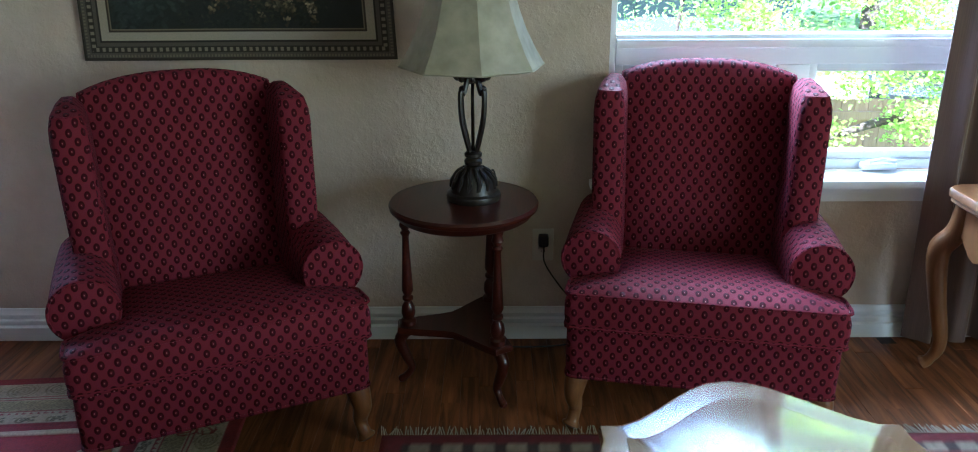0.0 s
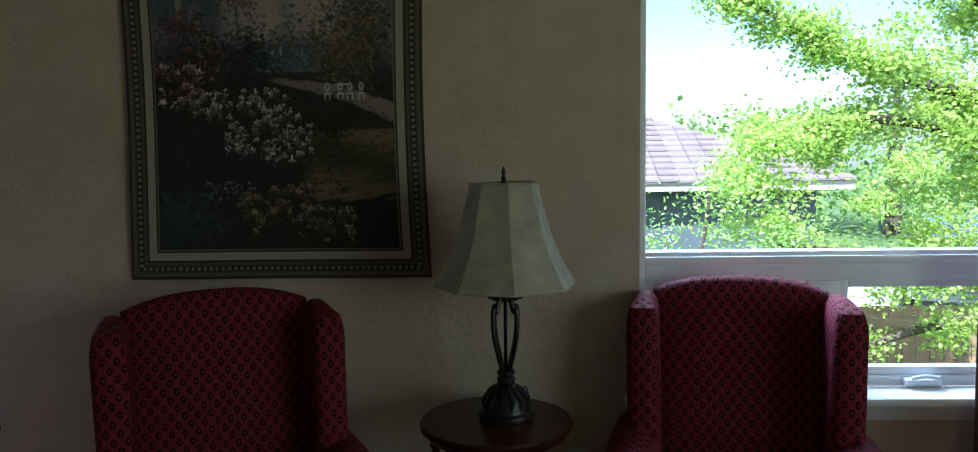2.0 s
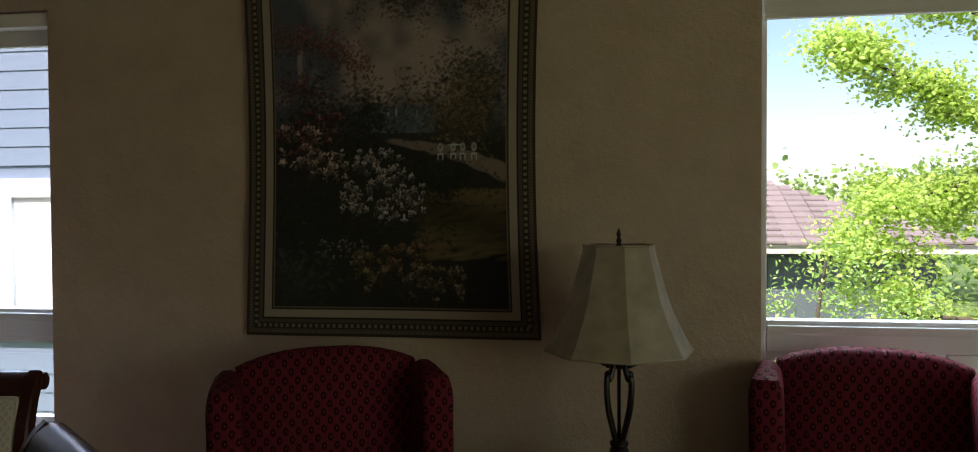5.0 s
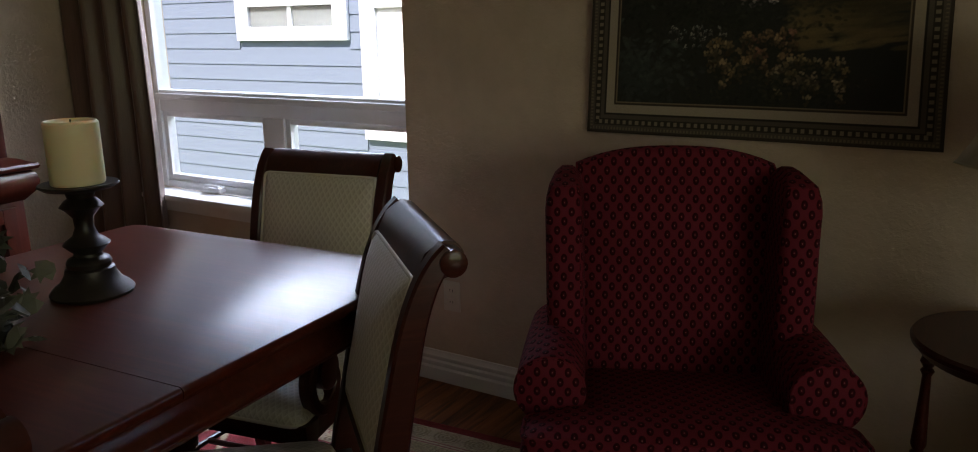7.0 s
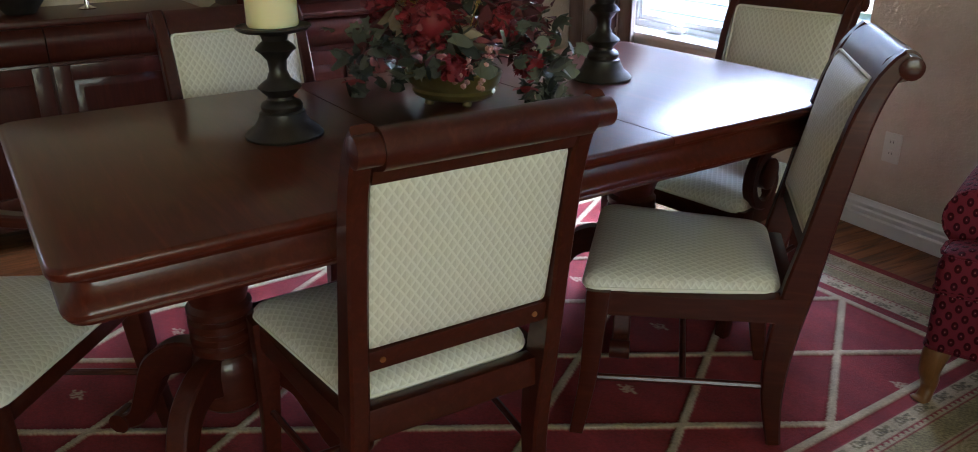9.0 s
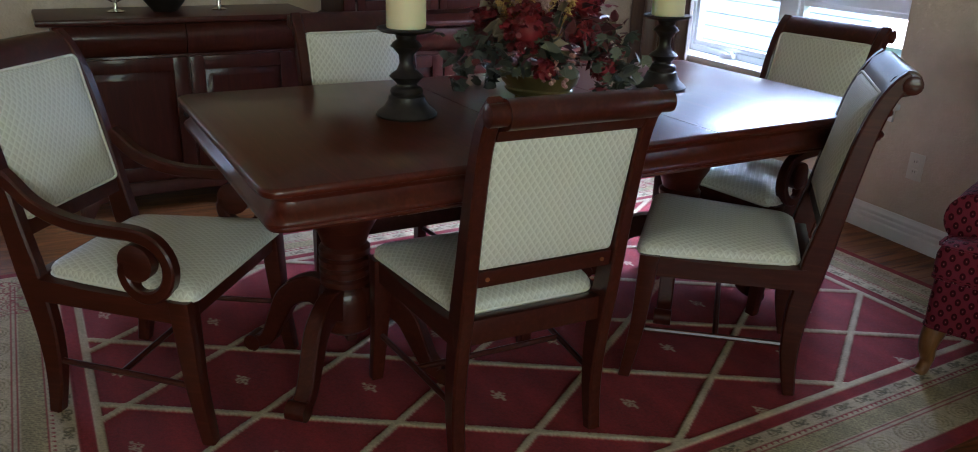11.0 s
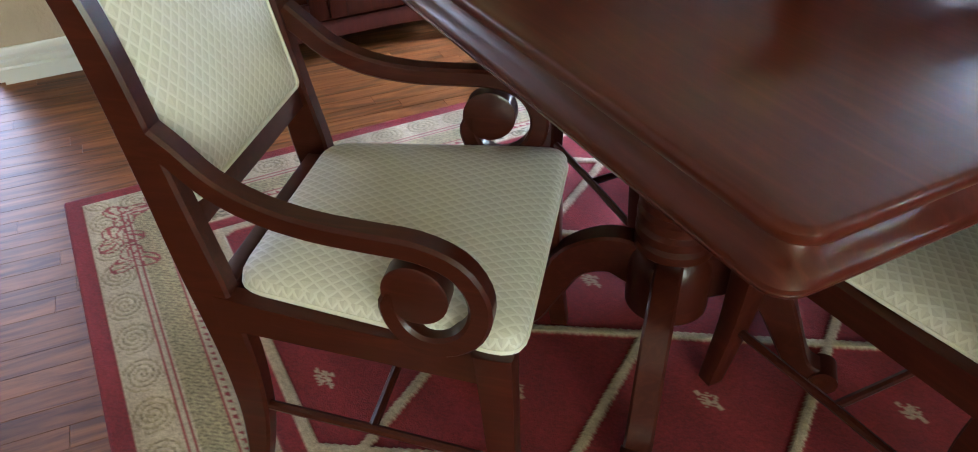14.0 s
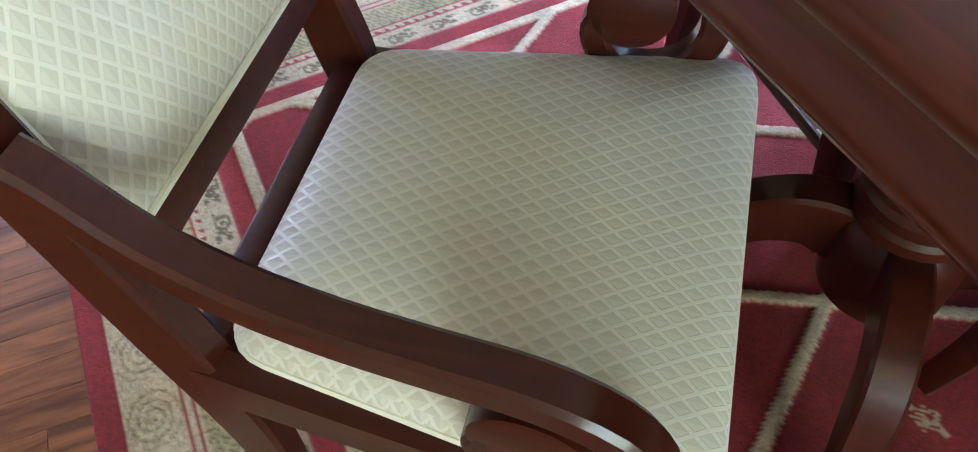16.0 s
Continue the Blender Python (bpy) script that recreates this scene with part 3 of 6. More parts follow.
def dab(cu, cv, ru, rv, col, soft=1.0, turn=0.0):
    """One brush stroke in picture coordinates."""
    cu, cv = (0.098 + cu * (TW - 0.196)) / TW, (0.098 + cv * (TH - 0.196)) / TH
    m_ = max(ru, rv)
    i0, i1 = max(int((cu - 1.1 * m_) * nx), 0), min(int((cu + 1.1 * m_) * nx) + 2, nx)
    j0, j1 = max(int((cv - 1.1 * m_) * ny), 0), min(int((cv + 1.1 * m_) * ny) + 2, ny)
    if i0 >= i1 or j0 >= j1:
        return
    a_, b_ = U[j0:j1, i0:i1] - cu, (V[j0:j1, i0:i1] - cv) * TH / TW
    c_, s_ = math.cos(turn), math.sin(turn)
    q = ((a_ * c_ + b_ * s_) / ru) ** 2 + ((b_ * c_ - a_ * s_) / rv) ** 2
    k = np.clip(1.5 - 1.5 * q, 0, 1)[..., None] * soft
    img[j0:j1, i0:i1] = img[j0:j1, i0:i1] * (1 - k) + np.array(col) * k


def foliage(n, cu, cv, su, sv, size, cols, soft=0.55, lit=0.5):
    """Clumped leaf strokes, darker below and lit above."""
    n, size = int(n * 1.9), size * 0.74
    clumps = [(rng.normal(cu, su), rng.normal(cv, sv)) for _ in range(max(4, n // 26))]
    for _ in range(n):
        p_ = clumps[rng.integers(len(clumps))]
        du, dv = rng.normal(0, size * 2.8), rng.normal(0, size * 2.4)
        c = np.array(cols[rng.integers(len(cols))]) * rng.uniform(0.65, 1.2) * (1 + lit * np.clip(dv / (size * 4), -0.9, 1))
        r_ = size * rng.uniform(0.4, 1.0)
        dab(p_[0] + du, p_[1] + dv, r_, r_ * 0.5, c, soft, rng.uniform(-1.2, 1.2))


def heads(n, cu, cv, su, sv, size, cols):
    """Blossom heads: a dark gap, shaded petals, then a lit crown."""
    for _ in range(n):
        u, v = cu + su * rng.uniform(-1.5, 1.5), cv + sv * rng.uniform(-1.5, 1.5)
        c = np.array(cols[rng.integers(len(cols))]) * rng.uniform(0.6, 1.15)
        dab(u, v - 0.3 * size, size * 1.2, size * 1.1, (0.012, 0.014, 0.011), 0.55)
        for k in range(11):
            a, q = rng.uniform(0, 6.28), size * rng.uniform(0.15, 0.95)
            lift = 0.55 + 0.45 * math.sin(a) + rng.uniform(-0.15, 0.15)
            dab(u + q * math.cos(a), v + q * math.sin(a), size * 0.34, size * 0.22, c * max(0.2, lift), 0.9, rng.uniform(0, 3.1))


img[:] = (0.016, 0.017, 0.014)
sky_k = np.clip((PV - 0.50) / 0.14, 0, 1)[..., None]
puff = np.clip((0.55 * cloud(4, 1) + 0.28 * cloud(9, 2) + 0.17 * cloud(22, 3) - 0.40) * 3.2, 0, 1)[..., None]
sky_col = np.array((0.060, 0.068, 0.088)) * (1 - puff) + np.array((0.250, 0.205, 0.195)) * puff
img[:] = img * (1 - sky_k) + sky_col * sky_k
k = (PV > 0.535) & (PV < 0.618) & (PU > 0.40) & (PU < 0.70)
img[k] = (np.array((0.070, 0.088, 0.108)) * (0.7 + 0.6 * cloud(60, 5)[..., None]))[k]
foliage(60, 0.58, 0.624, 0.06, 0.004, 0.012, [(0.055, 0.060, 0.050), (0.09, 0.085, 0.065)], 0.8, 0.2)
for cu, h in ((0.535, 0.020), (0.625, 0.012), (0.50, 0.008)):
    dab(cu, 0.590 + h / 2, 0.004, h, (0.30, 0.30, 0.29), 0.7)
dab(0.55, 0.530, 0.10, 0.007, (0.030, 0.026, 0.022), 0.9)
# trees to the right and hanging boughs
foliage(520, 0.86, 0.70, 0.09, 0.035, 0.016, [(0.030, 0.034, 0.030), (0.050, 0.046, 0.034), (0.020, 0.024, 0.022)])
foliage(900, 0.84, 0.60, 0.09, 0.055, 0.016, [(0.095, 0.070, 0.036), (0.050, 0.042, 0.022), (0.022, 0.022, 0.014), (0.14, 0.105, 0.058)])
foliage(420, 0.78, 0.955, 0.17, 0.025, 0.015, [(0.026, 0.022, 0.014), (0.055, 0.040, 0.020), (0.085, 0.058, 0.028)])
for cu, d in ((0.52, 0.10), (0.60, 0.08), (0.68, 0.17), (0.76, 0.09), (0.86, 0.14), (0.95, 0.18)):
    for k in range(26):
        q = k / 25
        foliage(3, cu + 0.03 * math.sin(4 * q + cu * 20), 0.99 - d * q, 0.012, 0.006, 0.010 * (1.2 - 0.5 * q), [(0.032, 0.026, 0.014), (0.085, 0.060, 0.030), (0.055, 0.034, 0.020)])
# pergola with its columns and climbing roses
for cu, z0, z1 in ((0.118, 0.69, 0.81), (0.345, 0.63, 0.75)):
    dab(cu, (z0 + z1) / 2, 0.016, (z1 - z0) * 0.62, (0.20, 0.175, 0.165), 0.9)
    dab(cu + 0.010, (z0 + z1) / 2, 0.006, (z1 - z0) * 0.60, (0.09, 0.08, 0.08), 0.8)
for k in range(40):
    q = k / 39
    foliage(14, 0.0 + 0.41 * q, 0.835 + 0.03 * math.sin(3.0 * q) - 0.095 * q, 0.014, 0.016, 0.012, [(0.115, 0.030, 0.030), (0.055, 0.020, 0.020), (0.045, 0.038, 0.026), (0.16, 0.060, 0.055)])
foliage(900, 0.20, 0.55, 0.14, 0.070, 0.017, [(0.016, 0.018, 0.014), (0.028, 0.027, 0.020), (0.010, 0.012, 0.010)])
foliage(380, 0.41, 0.57, 0.035, 0.045, 0.014, [(0.014, 0.016, 0.015), (0.026, 0.026, 0.024), (0.010, 0.011, 0.010)])
foliage(160, 0.09, 0.66, 0.06, 0.03, 0.012, [(0.14, 0.035, 0.040), (0.07, 0.022, 0.026), (0.03, 0.025, 0.020)])
heads(34, 0.20, 0.56, 0.07, 0.035, 0.017, [(0.17, 0.045, 0.050), (0.22, 0.10, 0.095), (0.11, 0.030, 0.034)])
heads(46, 0.10, 0.49, 0.065, 0.045, 0.018, [(0.33, 0.23, 0.21), (0.24, 0.10, 0.10), (0.38, 0.31, 0.27), (0.20, 0.13, 0.11)])
heads(24, 0.24, 0.44, 0.05, 0.030, 0.017, [(0.36, 0.28, 0.24), (0.30, 0.24, 0.19)])
# path, lawn and dark shrubs
for k in range(60):
    q = k / 59
    dab(0.54 + 0.46 * q, 0.505 - 0.03 * q - 0.065 * q * q + 0.004 * math.sin(q * 30), 0.05, 0.010 + 0.020 * q, np.array((0.155, 0.120, 0.098)) * rng.uniform(0.7, 1.1), 0.6, -0.2)
for k in range(420):
    u, v = rng.uniform(0.64, 1.0), rng.uniform(0.15, 0.36)
    sh = 0.35 + 0.65 * math.sin(14 * v + 3 * u) ** 2
    dab(u, v, 0.040, 0.008, np.array((0.120, 0.092, 0.042)) * sh * rng.uniform(0.7, 1.15), 0.45, 0.12)
foliage(620, 0.69, 0.395, 0.085, 0.025, 0.015, [(0.010, 0.012, 0.009), (0.020, 0.022, 0.015)])
foliage(300, 0.20, 0.30, 0.14, 0.06, 0.018, [(0.012, 0.014, 0.011), (0.020, 0.022, 0.016)])
foliage(260, 0.50, 0.20, 0.20, 0.04, 0.017, [(0.012, 0.014, 0.010), (0.022, 0.024, 0.016)])
for cu, cv, su, sv, n in ((0.46, 0.445, 0.075, 0.024, 34), (0.36, 0.335, 0.050, 0.030, 30), (0.545, 0.335, 0.070, 0.045, 58), (0.50, 0.40, 0.05, 0.02, 16)):
    heads(n, cu, cv, su, sv, 0.0155, [(0.42, 0.38, 0.35), (0.34, 0.30, 0.28), (0.27, 0.24, 0.22)])
heads(40, 0.30, 0.18, 0.07, 0.02, 0.008, [(0.13, 0.14, 0.13), (0.20, 0.19, 0.17)])
foliage(260, 0.10, 0.08, 0.07, 0.03, 0.026, [(0.035, 0.042, 0.036), (0.022, 0.028, 0.024)])
heads(30, 0.42, 0.10, 0.05, 0.045, 0.020, [(0.19, 0.145, 0.075), (0.14, 0.10, 0.05), (0.24, 0.18, 0.10)])
heads(40, 0.56, 0.135, 0.06, 0.045, 0.019, [(0.22, 0.15, 0.08), (0.17, 0.09, 0.06), (0.13, 0.085, 0.045)])
heads(44, 0.70, 0.07, 0.085, 0.035, 0.018, [(0.20, 0.155, 0.085), (0.25, 0.20, 0.13), (0.13, 0.10, 0.05)])
foliage(200, 0.56, 0.03, 0.18, 0.02, 0.015, [(0.012, 0.014, 0.010), (0.028, 0.028, 0.016)])
# garden table with its chairs
for cu, h in ((0.725, 0.030), (0.780, 0.022), (0.820, 0.030), (0.868, 0.032)):
    white = (0.34, 0.36, 0.36)
    dab(cu, 0.490, 0.011, 0.017, white, 0.75)
    dab(cu, 0.491, 0.006, 0.010, (0.06, 0.06, 0.055), 0.7)
    dab(cu, 0.470, 0.014, 0.004, white, 0.85)
    for o_ in (-0.010, 0.010):
        dab(cu + o_, 0.470 - h / 3, 0.0026, 0.013, white, 0.8)
dab(0.785, 0.497, 0.030, 0.004, (0.32, 0.34, 0.34), 0.85)
img[:] = 2.1 * img ** 1.12 * rng.uniform(0.86, 1.14, (ny, nx, 1))
EX, EY = np.minimum(U, 1 - U) * TW, np.minimum(V, 1 - V) * TH
edge = np.minimum(EX, EY)
along = np.where(EX < EY, V * TH, U * TW)


def band(a, b, col):
    img[(edge >= a) & (edge < b)] = col


band(0.0, 0.008, (0.045, 0.034, 0.022))
band(0.008, 0.062, (0.098, 0.080, 0.060))
k = (edge >= 0.024) & (edge < 0.044)
img[k] = (0.035, 0.028, 0.018)
k &= ((along / 0.020) % 1.0 < 0.5)
img[k & (edge >= 0.028) & (edge < 0.040)] = (0.24, 0.20, 0.135)
k = (edge >= 0.010) & (edge < 0.018) & ((along / 0.010) % 1.0 < 0.5)
img[k] = (0.18, 0.15, 0.095)
band(0.056, 0.062, (0.025, 0.02, 0.014))
band(0.062, 0.088, (0.40, 0.345, 0.26))
band(0.088, 0.093, (0.05, 0.035, 0.022))
band(0.093, 0.098, (0.20, 0.16, 0.10))
hgt = 0.004 * np.sin(U * 9 + V * 2) * (1 - V) + 0.004 * np.sin(V * 7) * (1 - V)
tap = thing("wall_tapestry", pose(-0.529, WALL - 0.016, 1.610, 90), "woven garden landscape tapestry with ornate olive border, hanging from a rod", "tapestry")
sheet = image_grid("woven_picture", TW, TH, img, hgt, TAPESTRY, tap)
for w in sheet.data.vertices:
    w.co.x *= 1.002 - 0.035 * math.sin((w.co.y / TH + 0.5) * 3.14159)
part("backing", B(-TW / 2 + 0.03, TW / 2 - 0.03, -TH / 2 + 0.01, TH / 2, -0.012, -0.007), FRINGE, tap)
ROD = TH / 2 - 0.075
part("hanging_rod", tube([(-0.515, ROD, -0.006), (0.540, ROD, -0.006)], 0.007, 10), BLACK, tap, "black iron hanging rod")
for x in (-0.508, 0.530):
    bm = tube([(x, ROD, -0.0155), (x, ROD, 0.010), (x, ROD + 0.018, 0.012)], 0.006, 8)
    part("hook", bm, BLACK, tap)
for x in (-0.525, 0.552):
    part("finial", tube([(x - 0.014, ROD, -0.003), (x, ROD, -0.003), (x + 0.014, ROD, -0.003)], [0.005, 0.012, 0.005], 10), BLACK, tap)

# ---------------- wing chairs ----------------


def wing_chair(place, label):
    c = thing("wing_chair", place, label, "armchair", "burgundy wing chairs")
    o = rounded([(-0.368, 0.010), (-0.335, -0.56), (0.335, -0.56), (0.368, 0.010)], 0.035)
    bm = rings(bmesh.new(), [[(x * s, y * s, z) for x, y in o] for s, z in ((0.980, 0.165), (1, 0.178), (1.004, 0.25), (1, 0.325), (0.985, 0.340))])
    frame_ob = part("seat_frame", bm, BURGUNDY, c)
    p = [(x * 1.0, y * 1.0, 0.170) for x, y in o]
    part("piping", tube(p + [p[0]], 0.0045, 6), BURGUNDY, frame_ob)
    # T-shaped cushion, thick at the front and sinking towards the back
    t = rounded([(-0.366, 0.040), (-0.366, -0.098), (-0.240, -0.115), (-0.232, -0.46), (0.232, -0.46), (0.240, -0.115), (0.366, -0.098), (0.366, 0.040)], 0.028, 3)

    def sink(x, y, z):
        return (x, y + 0.012 * math.cos(x * 4) * (1 if y > -0.1 else 0), z - 0.050 * min(1, max(0, -y / 0.42)) * (z - 0.30) / 0.15 - 0.012 * (x / 0.37) ** 2)
    cush = part("seat_cushion", warp(pillow(t, 0.345, 0.452, 0.022, None, False, 0.014), sink), BURGUNDY, c)
    for z in (0.352, 0.452):
        p = [sink(x * 1.004, y + 0.002, z) for x, y in t]
        part("piping", tube(p + [p[0]], 0.0052, 6), BURGUNDY, cush)

    # back: leaning, arched at the top, swelling at the front
    def back_y(z):
        return -0.445 - 0.115 * (z - 0.38) / 0.62
    bm = bmesh.new()
    loops = []
    for k in range(15):
        s = k / 14
        row_f, row_b = [], []
        for i in range(17):
            u = i / 16 * 2 - 1
            top = 0.924 + 0.046 * (1 - abs(u) ** 2.6)
            z = 0.33 + (top - 0.33) * s
            edge = (1 - u ** 6) * (1 - (2 * s - 1) ** 10)
            row_f.append((u * (0.245 + 0.02 * s), back_y(z) + 0.022 * edge - 0.012, z))
            row_b.append((u * (0.245 + 0.02 * s), back_y(z) - 0.10 + 0.015 * (1 - edge), z))
        loops.append(row_f + row_b[::-1])
    # the padded edge rolls over the top
    front, rear = loops[-1][:17], loops[-1][17:][::-1]
    for f, dz in ((0.12, 0.010), (0.32, 0.017), (0.46, 0.019)):
        a = [(p[0], p[1] + (q[1] - p[1]) * f, p[2] + dz) for p, q in zip(front, rear)]
        b = [(p[0], q[1] + (p[1] - q[1]) * f, q[2] + dz) for p, q in zip(front, rear)]
        loops.append(a + b[::-1])
    part("backrest", rings(bm, loops), BURGUNDY, c)
    for s in (-1, 1):
        # wing
        loops = []
        for k in range(15):
            q = k / 14
            z = 0.43 + 0.538 * q
            yb = back_y(z) - 0.095
            yf = -0.335 + 0.045 * max(0, 0.22 - q) / 0.22 + 0.012 * math.sin(q * 6.0) - (0.03 if k == 14 else 0)
            x0, x1 = 0.228 + 0.014 * q, 0.318 + 0.012 * q
            flare = 0.012
            o = rounded([(x0, yb), (x0 + 0.004, yf), (x1 + flare, yf), (x1, yb)], 0.036, 4)
            sh = (1.0, 0.95, 0.80, 0.34)[max(0, k - 11)]
            z -= (0, 0.005, 0.011, 0.026)[max(0, k - 11)] if k > 11 else 0
            mx, my = (x0 + x1) / 2, (yb + yf) / 2
            loops.append([(s * (mx + (x - mx) * sh), my + (y - my) * sh, z) for x, y in o])
        part("wing", rings(bmesh.new(), loops), BURGUNDY, c)
        # arm: a fat roll over an upholstered panel
        loops = []
        for y, r, dz in ((-0.54, 0.070, 0.0), (-0.44, 0.074, 0.004), (-0.30, 0.079, 0.004), (-0.20, 0.082, 0.0), (-0.135, 0.083, -0.002), (-0.122, 0.080, -0.002), (-0.118, 0.070, -0.002), (-0.114, 0.040, -0.002), (-0.113, 0.004, -0.002)):
            loops.append([(s * (0.313 + r * math.cos(2 * math.pi * k / 28)), y, 0.483 + dz + r * math.sin(2 * math.pi * k / 28)) for k in range(28)])
        arm = part("arm", rings(bmesh.new(), loops), BURGUNDY, c)
        pip = [(s * (0.313 + 0.0815 * math.cos(2 * math.pi * k / 32)), -0.124, 0.481 + 0.0815 * math.sin(2 * math.pi * k / 32)) for k in range(33)]
        part("piping", tube(pip, 0.0045, 6), BURGUNDY, arm)
        o = rounded([(0.228, -0.54), (0.238, -0.128), (0.372, -0.128), (0.352, -0.54)], 0.015, 3)
        part("arm_panel", rings(bmesh.new(), [[(s * x, y, z) for x, y in o] for z in (0.33, 0.40, 0.49)]), BURGUNDY, c)
        # front cabriole leg, back raked leg
        path = spline([(s * 0.325, -0.045, 0.19), (s * 0.335, -0.025, 0.145), (s * 0.340, -0.010, 0.10), (s * 0.335, -0.022, 0.055), (s * 0.340, -0.010, 0.02), (s * 0.346, -0.002, 0.0)], 5)
        rad = [float(v) for v in np.interp(np.linspace(0, 1, len(path)), [0, 0.2, 0.45, 0.7, 0.85, 0.95, 1], [0.032, 0.034, 0.025, 0.018, 0.020, 0.030, 0.022])]
        part("leg", tube(path, rad, 12), OAK, c, "turned-out honey oak cabriole leg")
        part("leg", tube([(s * 0.29, -0.52, 0.18), (s * 0.29, -0.54, 0.09), (s * 0.29, -0.565, 0.0)], [0.026, 0.02, 0.015], 10), OAK, c, "raked honey oak leg")
    return c


wing_chair(pose(-0.415, 2.295, 0, 0, 0, 204.8), "burgundy medallion-patterned wing chair angled beneath the tapestry")
wing_chair(pose(0.825, 2.43, 0, 0, 0, 169), "burgundy medallion-patterned wing chair in front of the window")

# ---------------- round side table and lamp ----------------
side = thing("side_table", pose(0.175, 2.765, 0), "round dark cherry side table with three turned legs", "side table")
part("tabletop", lathe([(0.195, 0.565), (0.205, 0.572), (0.212, 0.585), (0.222, 0.592), (0.224, 0.602), (0.219, 0.610), (0.08, 0.6115), (0.01, 0.6115)], 48), MAHOGANY, side)
sh = []
for k in range(3):
    a0 = radians(184 + 120 * k)
    ctr = Vector((0.178 * math.cos(a0), 0.178 * math.sin(a0)))
    d = Vector((math.cos(a0), math.sin(a0)))
    n = Vector((-d.y, d.x))
    sh += [tuple(ctr - n * 0.045 - d * 0.02), tuple(ctr + d * 0.035 - n * 0.03), tuple(ctr + d * 0.035 + n * 0.03), tuple(ctr + n * 0.045 - d * 0.02)]
    a1 = a0 + radians(60)
    for w in (-0.35, 0, 0.35):
        r = 0.085 + 0.05 * abs(w) ** 1.3
        sh.append((r * math.cos(a1 + w), r * math.sin(a1 + w)))
part("shelf", rings(bmesh.new(), [[(x * s, y * s, z) for x, y in sh] for s, z in ((0.97, 0.185), (1, 0.190), (1, 0.203), (0.98, 0.208))]), MAHOGANY, side)
for k in range(3):
    a0 = radians(184 + 120 * k)
    x, y = 0.178 * math.cos(a0), 0.178 * math.sin(a0)
    prof = [(0.024, 0.208), (0.024, 0.222), (0.017, 0.228), (0.022, 0.245), (0.020, 0.268), (0.011, 0.285), (0.017, 0.292), (0.017, 0.300), (0.011, 0.306), (0.018, 0.322), (0.016, 0.36), (0.012, 0.44), (0.010, 0.50), (0.016, 0.512), (0.010, 0.520), (0.018, 0.535), (0.014, 0.550), (0.020, 0.566)]
    part("leg", lathe(prof, 16, None, (x, y)), MAHOGANY, side)
    dx, dy = math.cos(a0), math.sin(a0)
    pth = spline([(x, y, 0.19), (x + 0.030 * dx, y + 0.030 * dy, 0.15), (x + 0.010 * dx, y + 0.010 * dy, 0.09), (x - 0.004 * dx, y - 0.004 * dy, 0.05), (x + 0.020 * dx, y + 0.020 * dy, 0.018), (x + 0.038 * dx, y + 0.038 * dy, 0.010)], 5)
    rr = [float(v) for v in np.interp(np.linspace(0, 1, len(pth)), [0, 0.3, 0.7, 0.92, 1], [0.020, 0.018, 0.011, 0.013, 0.009])]
    part("foot", tube(pth, rr, 10), MAHOGANY, side, "scrolled cabriole foot")

lamp = thing("table_lamp", pose(0.205, 2.775, 0.6118), "dark bronze open-cage table lamp with a flared parchment shade", "lamp")
base = part("base", lathe([(0.079, 0.0), (0.082, 0.010), (0.080, 0.020), (0.070, 0.026), (0.068, 0.034), (0.062, 0.060), (0.046, 0.082), (0.028, 0.096), (0.020, 0.102)], 36), BRONZE, lamp)
for k in range(14):
    a = 2 * math.pi * k / 14
    pts = [(r * math.cos(a + o), r * math.sin(a + o), z) for r, z, o in ((0.069, 0.038, 0), (0.064, 0.060, 0.09), (0.049, 0.082, 0.0), (0.031, 0.096, -0.05))]
    part("gadroon", tube(pts, [0.004, 0.007, 0.006, 0.003], 6), BRONZE, base)
part("collar", lathe([(0.018, 0.10), (0.026, 0.108), (0.027, 0.118), (0.020, 0.126), (0.026, 0.132), (0.026, 0.140), (0.016, 0.148)], 24), BRONZE, lamp)
for k in range(4):
    a = math.pi / 4 + k * math.pi / 2
    pts = [(r * math.cos(a), r * math.sin(a), z) for r, z in spline([(0.014, 0.146), (0.026, 0.18), (0.042, 0.235), (0.048, 0.285), (0.046, 0.325), (0.036, 0.318), (0.028, 0.335), (0.020, 0.36)], 5)]
    part("cage_strap", tube(pts, [0.0075] * len(pts), 8), BRONZE, lamp)
part("stem", tube([(0, 0, 0.14), (0, 0, 0.70)], 0.005, 8), BRONZE, lamp)
part("capital", lathe([(0.014, 0.345), (0.022, 0.352), (0.018, 0.372), (0.026, 0.384), (0.026, 0.392), (0.012, 0.398)], 20), BRONZE, lamp)
for k in range(8):
    a = k * math.pi / 4
    pts = [(r * math.cos(a), r * math.sin(a), z) for r, z in ((0.016, 0.355), (0.028, 0.378), (0.044, 0.376), (0.046, 0.362), (0.038, 0.358))]
    part("leaf", tube(spline(pts, 4), [0.008] * 17, 6), BRONZE, lamp)
part("harp", tube(spline([(0, 0, 0.40), (0.05, 0, 0.46), (0.055, 0, 0.58), (0, 0, 0.684)], 6), 0.002, 6), SILVER, lamp)
part("finial", lathe([(0.010, 0.686), (0.006, 0.694), (0.008, 0.702), (0.004, 0.710), (0.007, 0.718), (0.002, 0.735)], 12), BRONZE, lamp)
